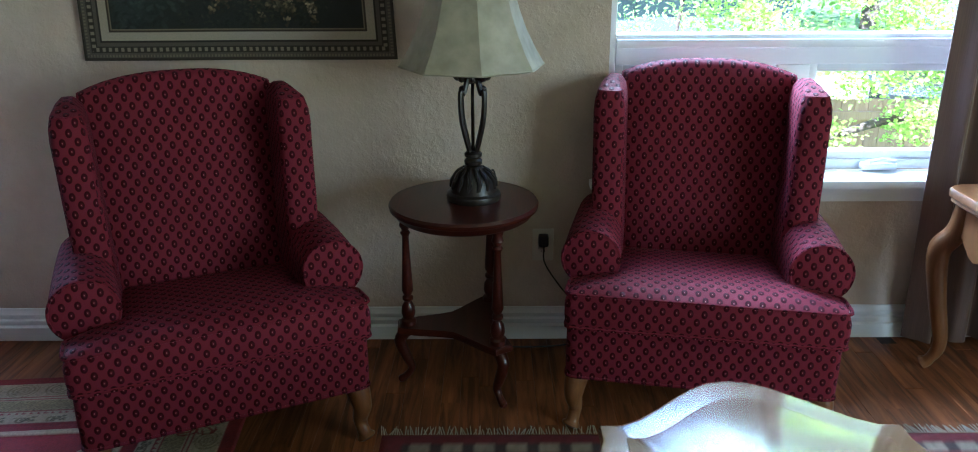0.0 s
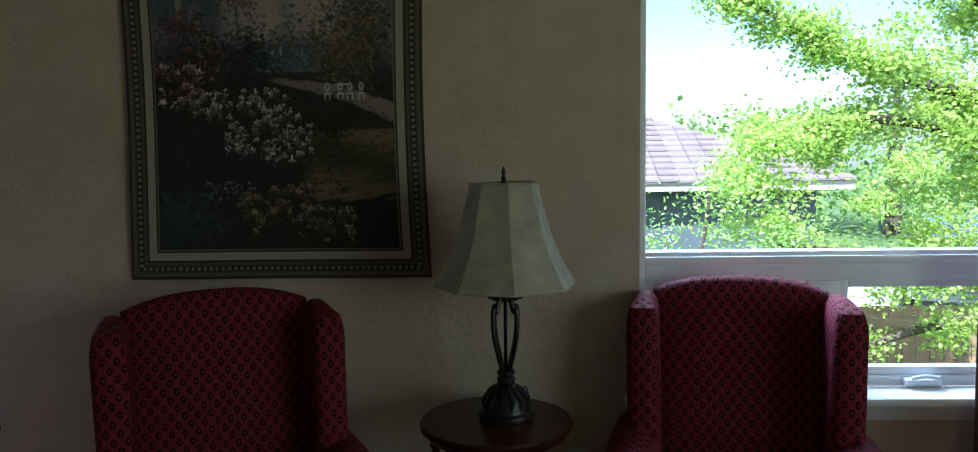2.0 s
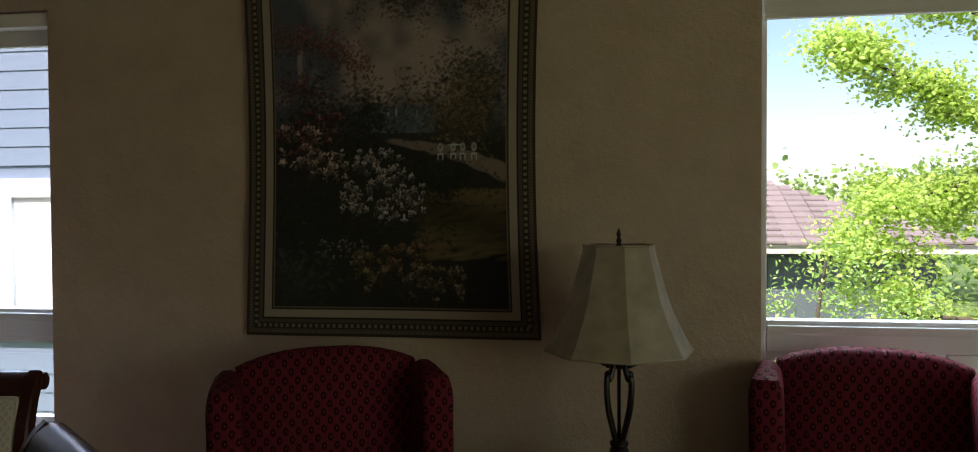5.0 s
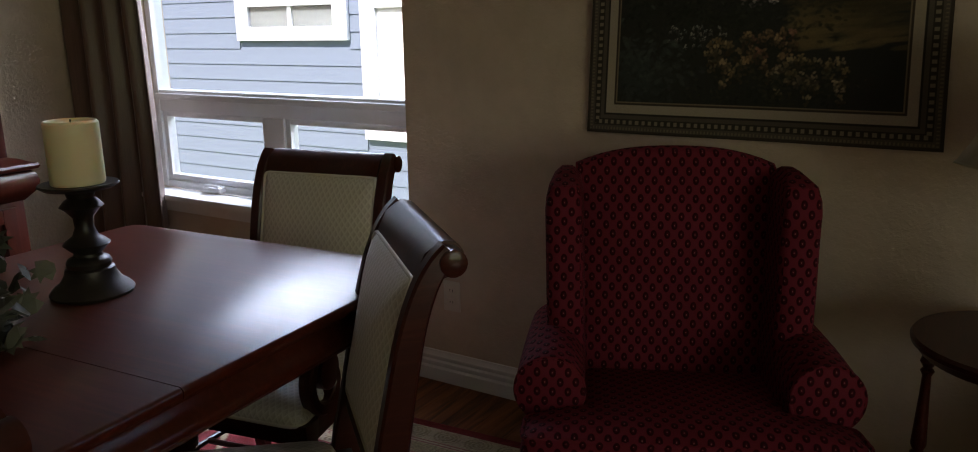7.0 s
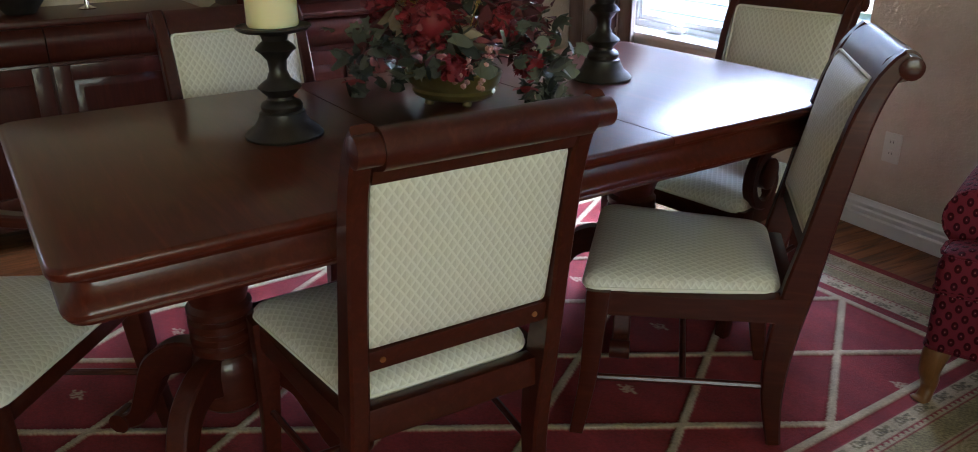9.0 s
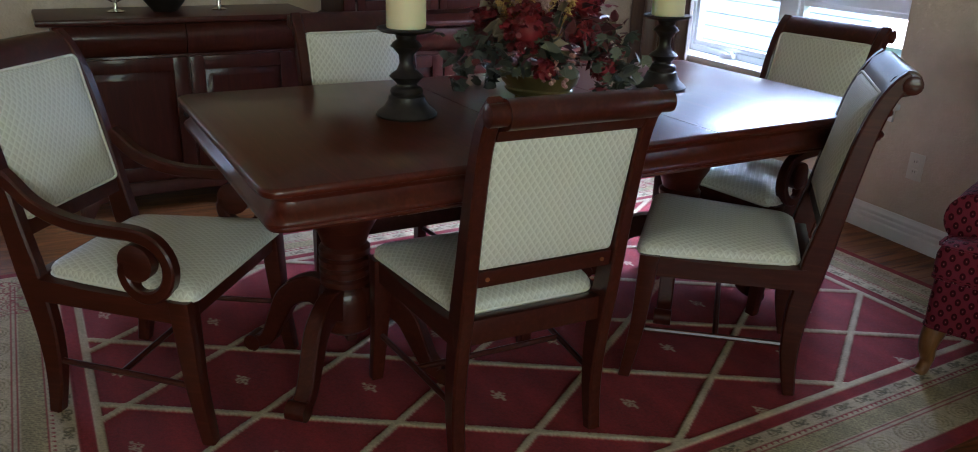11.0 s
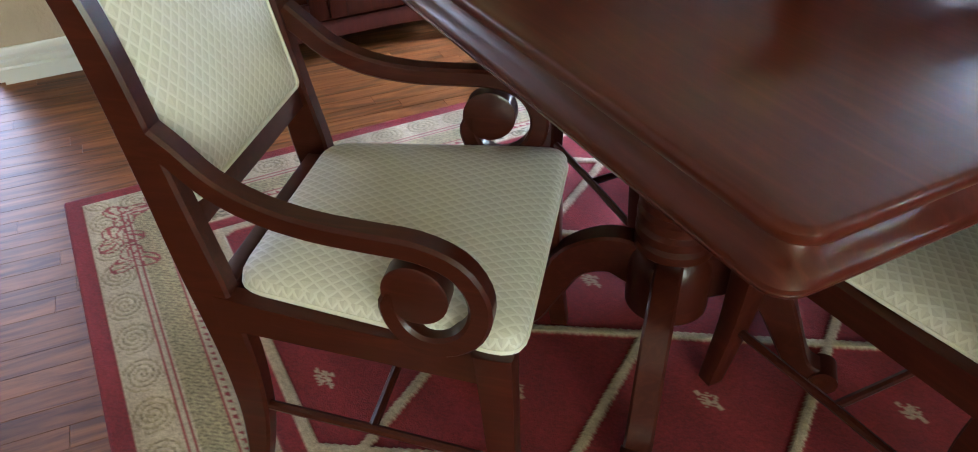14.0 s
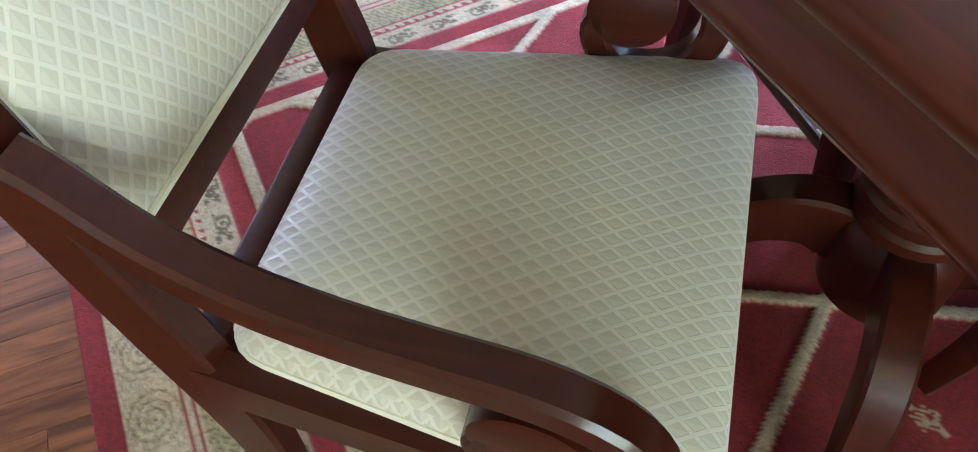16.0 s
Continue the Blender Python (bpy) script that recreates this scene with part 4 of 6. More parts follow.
bm = bmesh.new()
loops = []
prof = [(0.201, 0.395), (0.200, 0.399), (0.176, 0.440), (0.150, 0.495), (0.130, 0.55), (0.114, 0.61), (0.101, 0.660), (0.096, 0.688)]
N = 8
for r, z in prof:
    row = []
    for i in range(N):
        a = 2 * math.pi * i / N + 0.14
        row.append((1.03 * r * math.cos(a), 1.03 * r * math.sin(a), z))
    loops.append(row)
rings(bm, loops, caps=False)
shade = part("shade", bm, SHADE, lamp, "mottled parchment bell shade in panels")
for r, z in ((0.201, 0.396), (0.096, 0.688)):
    ring_pts = [(1.03 * r * math.cos(2 * math.pi * i / N + 0.14), 1.03 * r * math.sin(2 * math.pi * i / N + 0.14), z) for i in range(N + 1)]
    part("trim", tube(ring_pts, 0.003, 6), SHADE, shade)
spider = tube([(-0.095, 0, 0.686), (0.095, 0, 0.686)], 0.002, 6)
tube([(0, -0.095, 0.686), (0, 0.095, 0.686)], 0.002, 6, spider)
part("spider", spider, SILVER, lamp)

LX, LY, LZ = 0.205, 2.775, 0.6118
cord = spline([(0.435, 3.02, 0.357), (0.44, 3.01, 0.30), (0.50, 3.03, 0.20), (0.58, 3.03, 0.10), (0.60, 3.02, 0.02), (0.50, 2.98, 0.006), (0.33, 2.97, 0.006), (0.26, 2.99, 0.02), (0.25, 3.01, 0.3), (0.25, 3.01, 0.55), (0.26, 2.99, 0.635), (0.27, 2.93, 0.640), (0.27, 2.87, 0.62), (0.25, 2.83, 0.620)], 6)
cable = part("cord", tube([(x - LX, y - LY, z - LZ) for x, y, z in cord], 0.0028, 6), CORD, lamp, "thin black cord running to the outlet")
part("plug", B(0.418 - LX, 0.452 - LX, WALL - 0.045 - LY, WALL - 0.0092 - LY, 0.355 - LZ, 0.395 - LZ, 0.008), CORD, cable)

# ---------------- coffee table and oak end table ----------------
ct = thing("coffee_table", pose(0.757, 1.47, 0), "honey oak coffee table with a glossy serpentine top", "coffee table")


def serpentine(cx, cy, bx, by, n=14):
    """Four bowed sides that meet in small corner ledges."""
    out = []
    for k in range(4):
        ang = k * math.pi / 2
        half, off, bow = (cx, cy, by) if k % 2 == 0 else (cy, cx, bx)
        for i in range(n):
            u = 1 - 2 * i / n
            x, y = u * half, off + bow * (0.5 + 0.5 * math.cos(math.pi * min(1, abs(u) * 1.12))) ** 0.8
            out.append((x * math.cos(ang) - y * math.sin(ang), x * math.sin(ang) + y * math.cos(ang)))
    return out


o = serpentine(0.295, 0.345, 0.10, 0.168)
part("tabletop", rings(bmesh.new(), [[(x * s, y * s, z) for x, y in o] for s, z in ((0.95, 0.425), (0.985, 0.432), (1, 0.445), (0.985, 0.458), (0.965, 0.460), (0.4, 0.461), (0.02, 0.461))]), GLOSS_TOP, ct)
part("inlay", rings(bmesh.new(), [[(x * s, y * s, z) for x, y in o] for s, z in ((0.84, 0.4595), (0.84, 0.4635), (0.83, 0.465), (0.02, 0.465))]), GLOSS_TOP, ct, "pale veneered field with a fine border line")
part("apron", rings(bmesh.new(), [[(x * 0.86, y * 0.86, z) for x, y in o] for z in (0.36, 0.425)]), OAK, ct)
for sx in (-1, 1):
    for sy in (-1, 1):
        pth = spline([(sx * 0.22, sy * 0.32, 0.40), (sx * 0.27, sy * 0.37, 0.32), (sx * 0.24, sy * 0.34, 0.15), (sx * 0.23, sy * 0.33, 0.05), (sx * 0.26, sy * 0.36, 0.008)], 5)
        part("leg", tube(pth, [float(v) for v in np.interp(np.linspace(0, 1, len(pth)), [0, 0.3, 0.8, 1], [0.036, 0.034, 0.017, 0.020])], 10), OAK, ct)

et = thing("end_table", pose(1.98, 2.60, 0), "carved honey oak end table with cabriole legs and drawer", "end table")
o = rounded([(-0.33, -0.27), (0.33, -0.27), (0.33, 0.27), (-0.33, 0.27)], 0.06, 5)
o = [(x * (1 + 0.03 * math.cos(9 * y)), y * (1 + 0.03 * math.cos(9 * x))) for x, y in o]
part("tabletop", rings(bmesh.new(), [[(x * s, y * s, z) for x, y in o] for s, z in ((0.95, 0.575), (0.98, 0.582), (0.97, 0.592), (1.0, 0.598), (1.0, 0.615), (0.985, 0.622), (0.1, 0.622))]), OAK, et)
for y in (-0.24, 0.24):
    w = bmesh.new()
    row0, row1 = [], []
    for i in range(17):
        s = i / 16 * 2 - 1
        row0.append((s * 0.26, y, 0.45 + 0.03 * math.cos(s * 6.3)))
        row1.append((s * 0.26, y, 0.575))
    lo = [(p, q) for p, q in zip(row0, row1)]
    rings(w, [[p, q, (q[0], q[1] - 0.02, q[2]), (p[0], p[1] - 0.02, p[2])] for p, q in lo])
    part("apron", w, OAK, et, "scalloped carved apron")
for x in (-0.28, 0.28):
    w = bmesh.new()
    rings(w, [[(x, s * 0.22, 0.45 + 0.03 * math.cos(s * 6.3)), (x, s * 0.22, 0.575), (x + 0.02, s * 0.22, 0.575), (x + 0.02, s * 0.22, 0.45 + 0.03 * math.cos(s * 6.3))] for s in [i / 8 - 1 for i in range(17)]])
    part("apron", w, OAK, et, "scalloped carved apron")
for sx in (-1, 1):
    for sy in (-1, 1):
        pth = spline([(sx * 0.265, sy * 0.215, 0.58), (sx * 0.275, sy * 0.225, 0.48), (sx * 0.305, sy * 0.25, 0.40), (sx * 0.29, sy * 0.235, 0.25), (sx * 0.265, sy * 0.215, 0.10), (sx * 0.28, sy * 0.23, 0.03), (sx * 0.295, sy * 0.24, 0.012)], 6)
        part("leg", tube(pth, [float(v) for v in np.interp(np.linspace(0, 1, len(pth)), [0, 0.3, 0.8, 0.93, 1], [0.030, 0.036, 0.017, 0.020, 0.024])], 12), OAK, et, "carved honey oak cabriole leg")

# ---------------- dining chairs ----------------
POST = [(0.000, 0.0), (0.013, 0.08), (0.019, 0.16), (0.014, 0.27), (-0.006, 0.40), (-0.024, 0.50), (-0.050, 0.65), (-0.078, 0.79), (-0.104, 0.87), (-0.128, 0.912), (-0.150, 0.935)]
POST_Z = [p[1] for p in POST]
POST_Y = [p[0] for p in POST]


def post_y(z):
    return float(np.interp(z, POST_Z, POST_Y))


def dining_chair(place, label, arms=False):
    kind = "dining armchair" if arms else "dining chair"
    c = thing("dining_armchair" if arms else "dining_chair", place, label, kind, "dining chairs round the table")
    wb, wf, dep = (0.205, 0.245, 0.450) if arms else (0.198, 0.238, 0.452)
    path = spline(POST, 5)
    thick = [float(v) for v in np.interp([p[1] for p in path], [0, 0.14, 0.27, 0.42, 0.55, 0.75, 0.94], [0.034, 0.050, 0.062, 0.068, 0.058, 0.050, 0.038])]
    for s in (-1, 1):
        post = part("back_post", ribbon(path, 0.036, thick, s * wb), MAHOGANY, c)
        r = bmesh.new()
        tube([(s * (wb + 0.024), -0.153, 0.915), (s * (wb + 0.021), -0.153, 0.915), (s * (wb - 0.030), -0.153, 0.915), (s * (wb - 0.032), -0.153, 0.915)], [0.016, 0.024, 0.024, 0.016], 18, r)
        part("scroll_end", r, MAHOGANY, post)
    # crest: a board that curls over backwards
    roll = [(-0.150 + 0.032 * math.cos(radians(a)), 0.914 + 0.032 * math.sin(radians(a))) for a in range(48, 272, 16)]
    prof = [(post_y(0.852) - 0.002, 0.852), (post_y(0.884) - 0.002, 0.884), (post_y(0.886) + 0.020, 0.886), (post_y(0.897) + 0.020, 0.900), (-0.112, 0.926)] + roll + [(post_y(0.872) - 0.022, 0.874), (post_y(0.856) - 0.021, 0.858), (post_y(0.850) - 0.017, 0.850)]
    part("crest_rail", rings(bmesh.new(), [[(x, y, z) for y, z in prof] for x in (-wb + 0.0185, -wb * 0.4, wb * 0.4, wb - 0.0185)]), MAHOGANY, c)
    bm = bmesh.new()
    box(bm, -wb + 0.0185, wb - 0.0185, -0.018, 0.018, 0.493, 0.535, 0.004)
    warp(bm, lambda x, y, z: (x, y + post_y(z), z))
    rail = part("lower_rail", bm, MAHOGANY, c)
    for s in (-1, 1):
        y = post_y(0.514) - 0.018
        part("screw_cap", tube([(s * (wb - 0.045), y + 0.002, 0.514), (s * (wb - 0.045), y - 0.0025, 0.514)], 0.0055, 12), BRASS, rail, "small brass screw cap")
    # upholstered back: the front pad reaches higher than the rear panel
    for top_z, d0, d1, crown in ((0.884, 0.0, 0.020, 0.022), (0.850, 0.0, 0.013, 0.012)):
        front = top_z > 0.86
        o = rounded([(-wb + 0.020, 0.537), (wb - 0.020, 0.537), (wb - 0.020, top_z), (-wb + 0.020, top_z)], 0.012, 3)
        bm = pillow(o, d0, d1, crown, None, False, 0.0)
        warp(bm, lambda x, z, d: (x, post_y(z) + (d if front else -d), z))
        pad = part("back_pad", bm, CREAM, c, "cream lattice-woven upholstered back")
        if front:
            pp = [(x, post_y(z) + 0.022, z) for x, z in o]
            part("piping", tube(pp + [pp[0]], 0.004, 6), PIPING, pad)
    # seat frame
    for s in (-1, 1):
        bm = bmesh.new()
        loops = []
        for k in range(9):
            q = k / 8
            y, x = q * dep, wb + (wf - wb) * q
            z1 = 0.395 - 0.010 * math.sin(q * 3.14)
            loops.append([(s * (x + 0.018), y, 0.332), (s * (x + 0.018), y, z1), (s * (x - 0.010), y, z1 + 0.004), (s * (x - 0.010), y, 0.332)])
        part("side_rail", rings(bm, loops), MAHOGANY, c)
        leg = spline([(s * wf, dep - 0.020, 0.396), (s * (wf + 0.001), dep - 0.014, 0.30), (s * (wf + 0.004), dep - 0.004, 0.16), (s * (wf + 0.008), dep + 0.020, 0.0)], 6)
        rad = [float(v) for v in np.interp(np.linspace(0, 1, len(leg)), [0, 0.4, 1], [0.028, 0.0245, 0.0170])]
        bm = bmesh.new()
        loops = []
        for p, r in zip(leg, rad):
            o4 = rounded([(-r, -r), (r, -r), (r, r), (-r, r)], r * 0.25, 2)
            loops.append([(p[0] + x, p[1] + y, p[2]) for x, y in o4])
        part("front_leg", rings(bm, loops), MAHOGANY, c)
        part("stretcher", tube([(s * wb, 0.0, 0.155), (s * (wb + wf) / 2, dep * 0.5, 0.155), (s * (wf + 0.003), dep - 0.01, 0.155)], 0.0085, 8), MAHOGANY, c)
    part("front_rail", B(-wf + 0.02, wf - 0.02, dep - 0.036, dep - 0.006, 0.332, 0.392, 0.004), MAHOGANY, c)
    part("back_rail", B(-wb + 0.018, wb - 0.018, -0.012, 0.022, 0.332, 0.396, 0.004), MAHOGANY, c)
    part("cross_stretcher", tube([(-(wb + wf) / 2, dep * 0.5, 0.155), ((wb + wf) / 2, dep * 0.5, 0.155)], 0.0085, 8), MAHOGANY, c)
    o = rounded([(-wb + 0.008, 0.028), (wb - 0.008, 0.028), (wf + 0.017, dep + 0.018), (-wf - 0.017, dep + 0.018)], 0.045, 5)
    seat = part("seat", pillow(o, 0.390, 0.418, 0.028, None, False, 0.006), CREAM, c, "cream lattice-woven upholstered seat")
    pp = [(x * 1.004, y, 0.397) for x, y in o]
    part("piping", tube(pp + [pp[0]], 0.0045, 6), PIPING, seat)
    if arms:
        for s in (-1, 1):
            pts = [(-0.030, 0.660), (0.000, 0.636), (0.045, 0.597), (0.11, 0.569), (0.185, 0.556), (0.262, 0.554), (0.330, 0.553), (0.382, 0.535), (0.410, 0.497), (0.413, 0.455), (0.395, 0.418), (0.362, 0.397), (0.327, 0.396), (0.299, 0.417), (0.286, 0.450), (0.290, 0.480)]
            pth = spline(pts, 3)
            n = len(pth)
            th = [float(v) for v in np.interp(np.arange(n) / n, [0, 0.08, 0.3, 0.8, 0.93, 1], [0.040, 0.036, 0.033, 0.034, 0.030, 0.012])]
            bm = ribbon(pth, 0.036, th, 0)
            warp(bm, lambda x, y, z: (s * (wb + 0.012 + (wf - wb) * min(1, max(0, y) / dep)) + x, y, z))
            arm = part("scroll_arm", bm, MAHOGANY, c, "carved mahogany arm ending in a scroll")
            e = (0.321, 0.482)
            bm = tube([(-0.018, e[0] + 0.004, e[1]), (-0.016, e[0] + 0.004, e[1]), (0.016, e[0] + 0.004, e[1]), (0.018, e[0] + 0.004, e[1])], [0.043, 0.047, 0.047, 0.043], 28)
            warp(bm, lambda x, y, z: (s * (wb + 0.012 + (wf - wb) * y / dep) + x, y, z))
            part("scroll_eye", bm, MAHOGANY, arm)
    return c


dining_chair(pose(-0.855, 0.855, 0.014, 0, 0, 92), "mahogany dining chair with cream upholstery, pushed up to the table")
dining_chair(pose(-0.937, 1.806, 0.014, 0, 0, 139), "mahogany dining chair with cream upholstery, pulled out and turned")
dining_chair(pose(-2.06, 0.80, 0.014, 0, 0, -86), "mahogany dining chair with cream upholstery, facing the cabinets' side")
dining_chair(pose(-1.648, -0.128, 0.014, 0, 0, -35), "mahogany dining armchair with scroll arms, turned out from the table", True)
dining_chair(pose(-1.570, 2.345, 0.014, 0, 0, 191), "mahogany dining armchair with scroll arms, below the window", True)

# ---------------- dining table ----------------
TC = DIN @ pose(0.03, 0.060, 0)
tb = thing("dining_table", TC, "long mahogany double-pedestal dining table with two leaves", "dining table")
HX, HY = 0.510, 0.995


def slab(x0, x1, y0, y1, corner):
    pts = [(x0, y0), (x1, y0), (x1, y1), (x0, y1)]
    out = []
    for i, p in enumerate(pts):
        if corner[i]:
            q = rounded(pts, 0.045, 5)[i * 6:i * 6 + 6]
            out += q
        else:
            out.append(p)
    return out


JOINTS = (-0.255, 0.235)
for y0, y1, cr in ((-HY, JOINTS[0] - 0.0012, (1, 1, 0, 0)), (JOINTS[0] + 0.0012, JOINTS[1] - 0.0012, (0, 0, 0, 0)), (JOINTS[1] + 0.0012, HY, (0, 0, 1, 1))):
    o = slab(-HX, HX, y0, y1, cr)
    cx, cy = 0, (y0 + y1) / 2

    def inset(x, y, d):
        yy = y + (d if (y < cy and cr[0]) else 0) - (d if (y > cy and cr[2]) else 0)
        return (x - d * (1 if x > 0 else -1), yy)
    part("leaf", rings(bmesh.new(), [[(*inset(x, y, d), z) for x, y in o] for d, z in ((0.010, 0.737), (0.002, 0.740), (0.0, 0.745), (0.0, 0.753), (0.003, 0.758), (0.007, 0.760))]), TABLE_WOOD, tb)
prof = [(0.012, 0.737), (0.016, 0.731), (0.030, 0.727), (0.034, 0.718), (0.031, 0.706), (0.022, 0.694), (0.013, 0.686), (0.009, 0.678), (0.010, 0.671), (0.016, 0.668), (0.014, 0.664), (0.017, 0.658), (0.055, 0.657), (0.055, 0.737)]
o = rounded([(-HX, -HY), (HX, -HY), (HX, HY), (-HX, HY)], 0.045, 5)
bm = bmesh.new()
rows = []
for d, z in prof:
    rows.append([(x * (1 - d / HX), y * (1 - d / HY), z) for x, y in o])
rings(bm, rows, caps=False)
part("moulded_apron", bm, TABLE_WOOD, tb, "deep ogee-moulded apron")
for sy in (-0.655, 0.60):
    ped = part("pedestal", lathe([(0.10, 0.657), (0.10, 0.60), (0.085, 0.592), (0.075, 0.575), (0.088, 0.555), (0.098, 0.52), (0.094, 0.48), (0.072, 0.44), (0.063, 0.410), (0.073, 0.398), (0.073, 0.382), (0.065, 0.376), (0.074, 0.368), (0.074, 0.350), (0.066, 0.344), (0.074, 0.336), (0.074, 0.320), (0.066, 0.314), (0.073, 0.306), (0.073, 0.290), (0.066, 0.283), (0.075, 0.270), (0.080, 0.245), (0.078, 0.155), (0.066, 0.142), (0.05, 0.135)], 36, None, (0, sy)), MAHOGANY, tb)
    for k in range(4):
        a = radians(45 + 90 * k)
        pth = spline([(0.050, 0.235), (0.115, 0.250), (0.185, 0.215), (0.225, 0.140), (0.262, 0.065), (0.310, 0.040)], 5)
        th = [float(v) for v in np.interp(np.linspace(0, 1, len(pth)), [0, 0.3, 0.7, 1], [0.10, 0.075, 0.050, 0.040])]
        bm = ribbon(pth, 0.050, th, 0)
        rot = Matrix.Rotation(a, 4, "Z")
        bm.transform(Matrix.Translation((0, sy, 0)) @ rot)
        part("foot", bm, MAHOGANY, ped, "curved mahogany pedestal foot")
        bm = tube([(-0.028, 0.312, 0.040), (0.028, 0.312, 0.040)], 0.027, 16)
        bm.transform(Matrix.Translation((0, sy, 0)) @ rot)
        part("foot_scroll", bm, MAHOGANY, ped)

# ---------------- candlesticks and centrepiece ----------------
TOP = 0.7602


def candlestick(x, y, label):
    c = thing("candlestick", pose(x, y, TOP), label, "candlestick", "candlesticks on the table")
    part("stand", lathe([(0.084, 0.0), (0.086, 0.006), (0.080, 0.014), (0.062, 0.028), (0.052, 0.046), (0.050, 0.056), (0.044, 0.060), (0.046, 0.070), (0.042, 0.078), (0.030, 0.084), (0.028, 0.090), (0.040, 0.102), (0.048, 0.110), (0.040, 0.118), (0.026, 0.128), (0.019, 0.146), (0.021, 0.168), (0.034, 0.184), (0.044, 0.192), (0.036, 0.202), (0.026, 0.210), (0.030, 0.222), (0.040, 0.228)], 32), BRONZE, c)
    part("drip_plate", lathe([(0.036, 0.226), (0.070, 0.231), (0.080, 0.238), (0.078, 0.242), (0.06, 0.240), (0.02, 0.239)], 32), BRONZE, c)
    k = tagged(part("pillar_candle", lathe([(0.052, 0.0), (0.054, 0.004), (0.054, 0.128), (0.050, 0.133), (0.044, 0.128), (0.01, 0.126)], 32), WAX, None, "ivory pillar candle standing on the candlestick", pose(x, y, TOP + 0.2405)), category="candle", group="pillar candles")
    part("wick", tube([(0, 0, 0.124), (0.001, 0, 0.135)], 0.0015, 6), BLACK, k)


candlestick(-1.437, 0.735, "turned dark bronze candlestick on the dining table")
candlestick(-1.565, 1.690, "turned dark bronze candlestick near the table's window end")

rng = np.random.default_rng(11)
FC = (-1.53, 1.20)
fl = thing("floral_arrangement", pose(FC[0], FC[1], TOP, 0, 0, 40), "silk floral centrepiece of red blooms and trailing ivy in bowl", "flower arrangement")
bowl = part("bowl", lathe([(0.055, 0.010), (0.085, 0.012), (0.105, 0.022), (0.112, 0.032), (0.105, 0.038), (0.122, 0.055), (0.130, 0.080), (0.126, 0.086), (0.112, 0.075), (0.02, 0.07)], 40, None, (0, 0), 0.72), CERAMIC, fl, "olive-gold glazed oval bowl")
for a in (0.8, 2.3, 4.0, 5.5):
    part("bowl_foot", lathe([(0.010, 0), (0.013, 0.004), (0.010, 0.014)], 10, None, (0.075 * math.cos(a), 0.055 * math.sin(a))), CERAMIC, bowl)


def flower_mesh(name, centres, spread, count, size, mat, lobed=False, label=""):
    me = leaf_cloud(centres, spread, count, size, rng, lobed, 0.6)
    me.materials.append(mat)
    ob = new(name, me)
    ob.parent = fl
    tagged(ob, kind="stuff")
    if label:
        tagged(ob, label)
    return ob


def shell(n, r, z0, z1, flat=1.0):
    out = []
    for _ in range(n):
        a, q = rng.uniform(0, 6.28), rng.uniform(0, 1)
        z = z0 + (z1 - z0) * q
        k = r * math.sqrt(max(0.05, 1 - 0.75 * q * q))
        out.append((k * math.cos(a), 0.8 * k * math.sin(a), z))
    return out


flower_mesh("ivy", shell(50, 0.24, 0.125, 0.25), (0.040, 0.040, 0.026), 200, 0.058, SILK_GREEN, True, "dusty dark green silk ivy leaves")
trail = [(0.26 * math.cos(a), 0.20 * math.sin(a), z) for a in (0.4, 2.6, 3.3, 5.9) for z in (0.02, 0.06, 0.11)]
flower_mesh("trailing_ivy", trail, (0.02, 0.02, 0.015), 90, 0.050, SILK_GREEN, True, "trailing dark silk ivy")
flower_mesh("filler_leaf", shell(40, 0.20, 0.14, 0.30), (0.035, 0.035, 0.03), 260, 0.062, SILK_PURPLE, False, "wine-coloured silk leaves")
flower_mesh("olive_leaf", shell(20, 0.17, 0.16, 0.31), (0.03, 0.03, 0.03), 60, 0.085, SILK_OLIVE, False, "faded olive silk leaves")


def bloom(c, r, n):
    me_c = [(c[0] + r * math.cos(a) * math.cos(b), c[1] + r * math.sin(a) * math.cos(b), c[2] + r * math.sin(b)) for a, b in zip(rng.uniform(0, 6.28, n), rng.uniform(-0.9, 1.57, n))]
    flower_mesh("bloom", me_c, (0.005, 0.005, 0.005), int(n * 2.3), 0.025, SILK_RED, True, "deep red silk hydrangea head")
    bm = bmesh.new()
    bmesh.ops.create_icosphere(bm, subdivisions=2, radius=r * 0.74)
    bm.transform(Matrix.Translation(c))
    part("bloom_heart", bm, SILK_RED, fl)


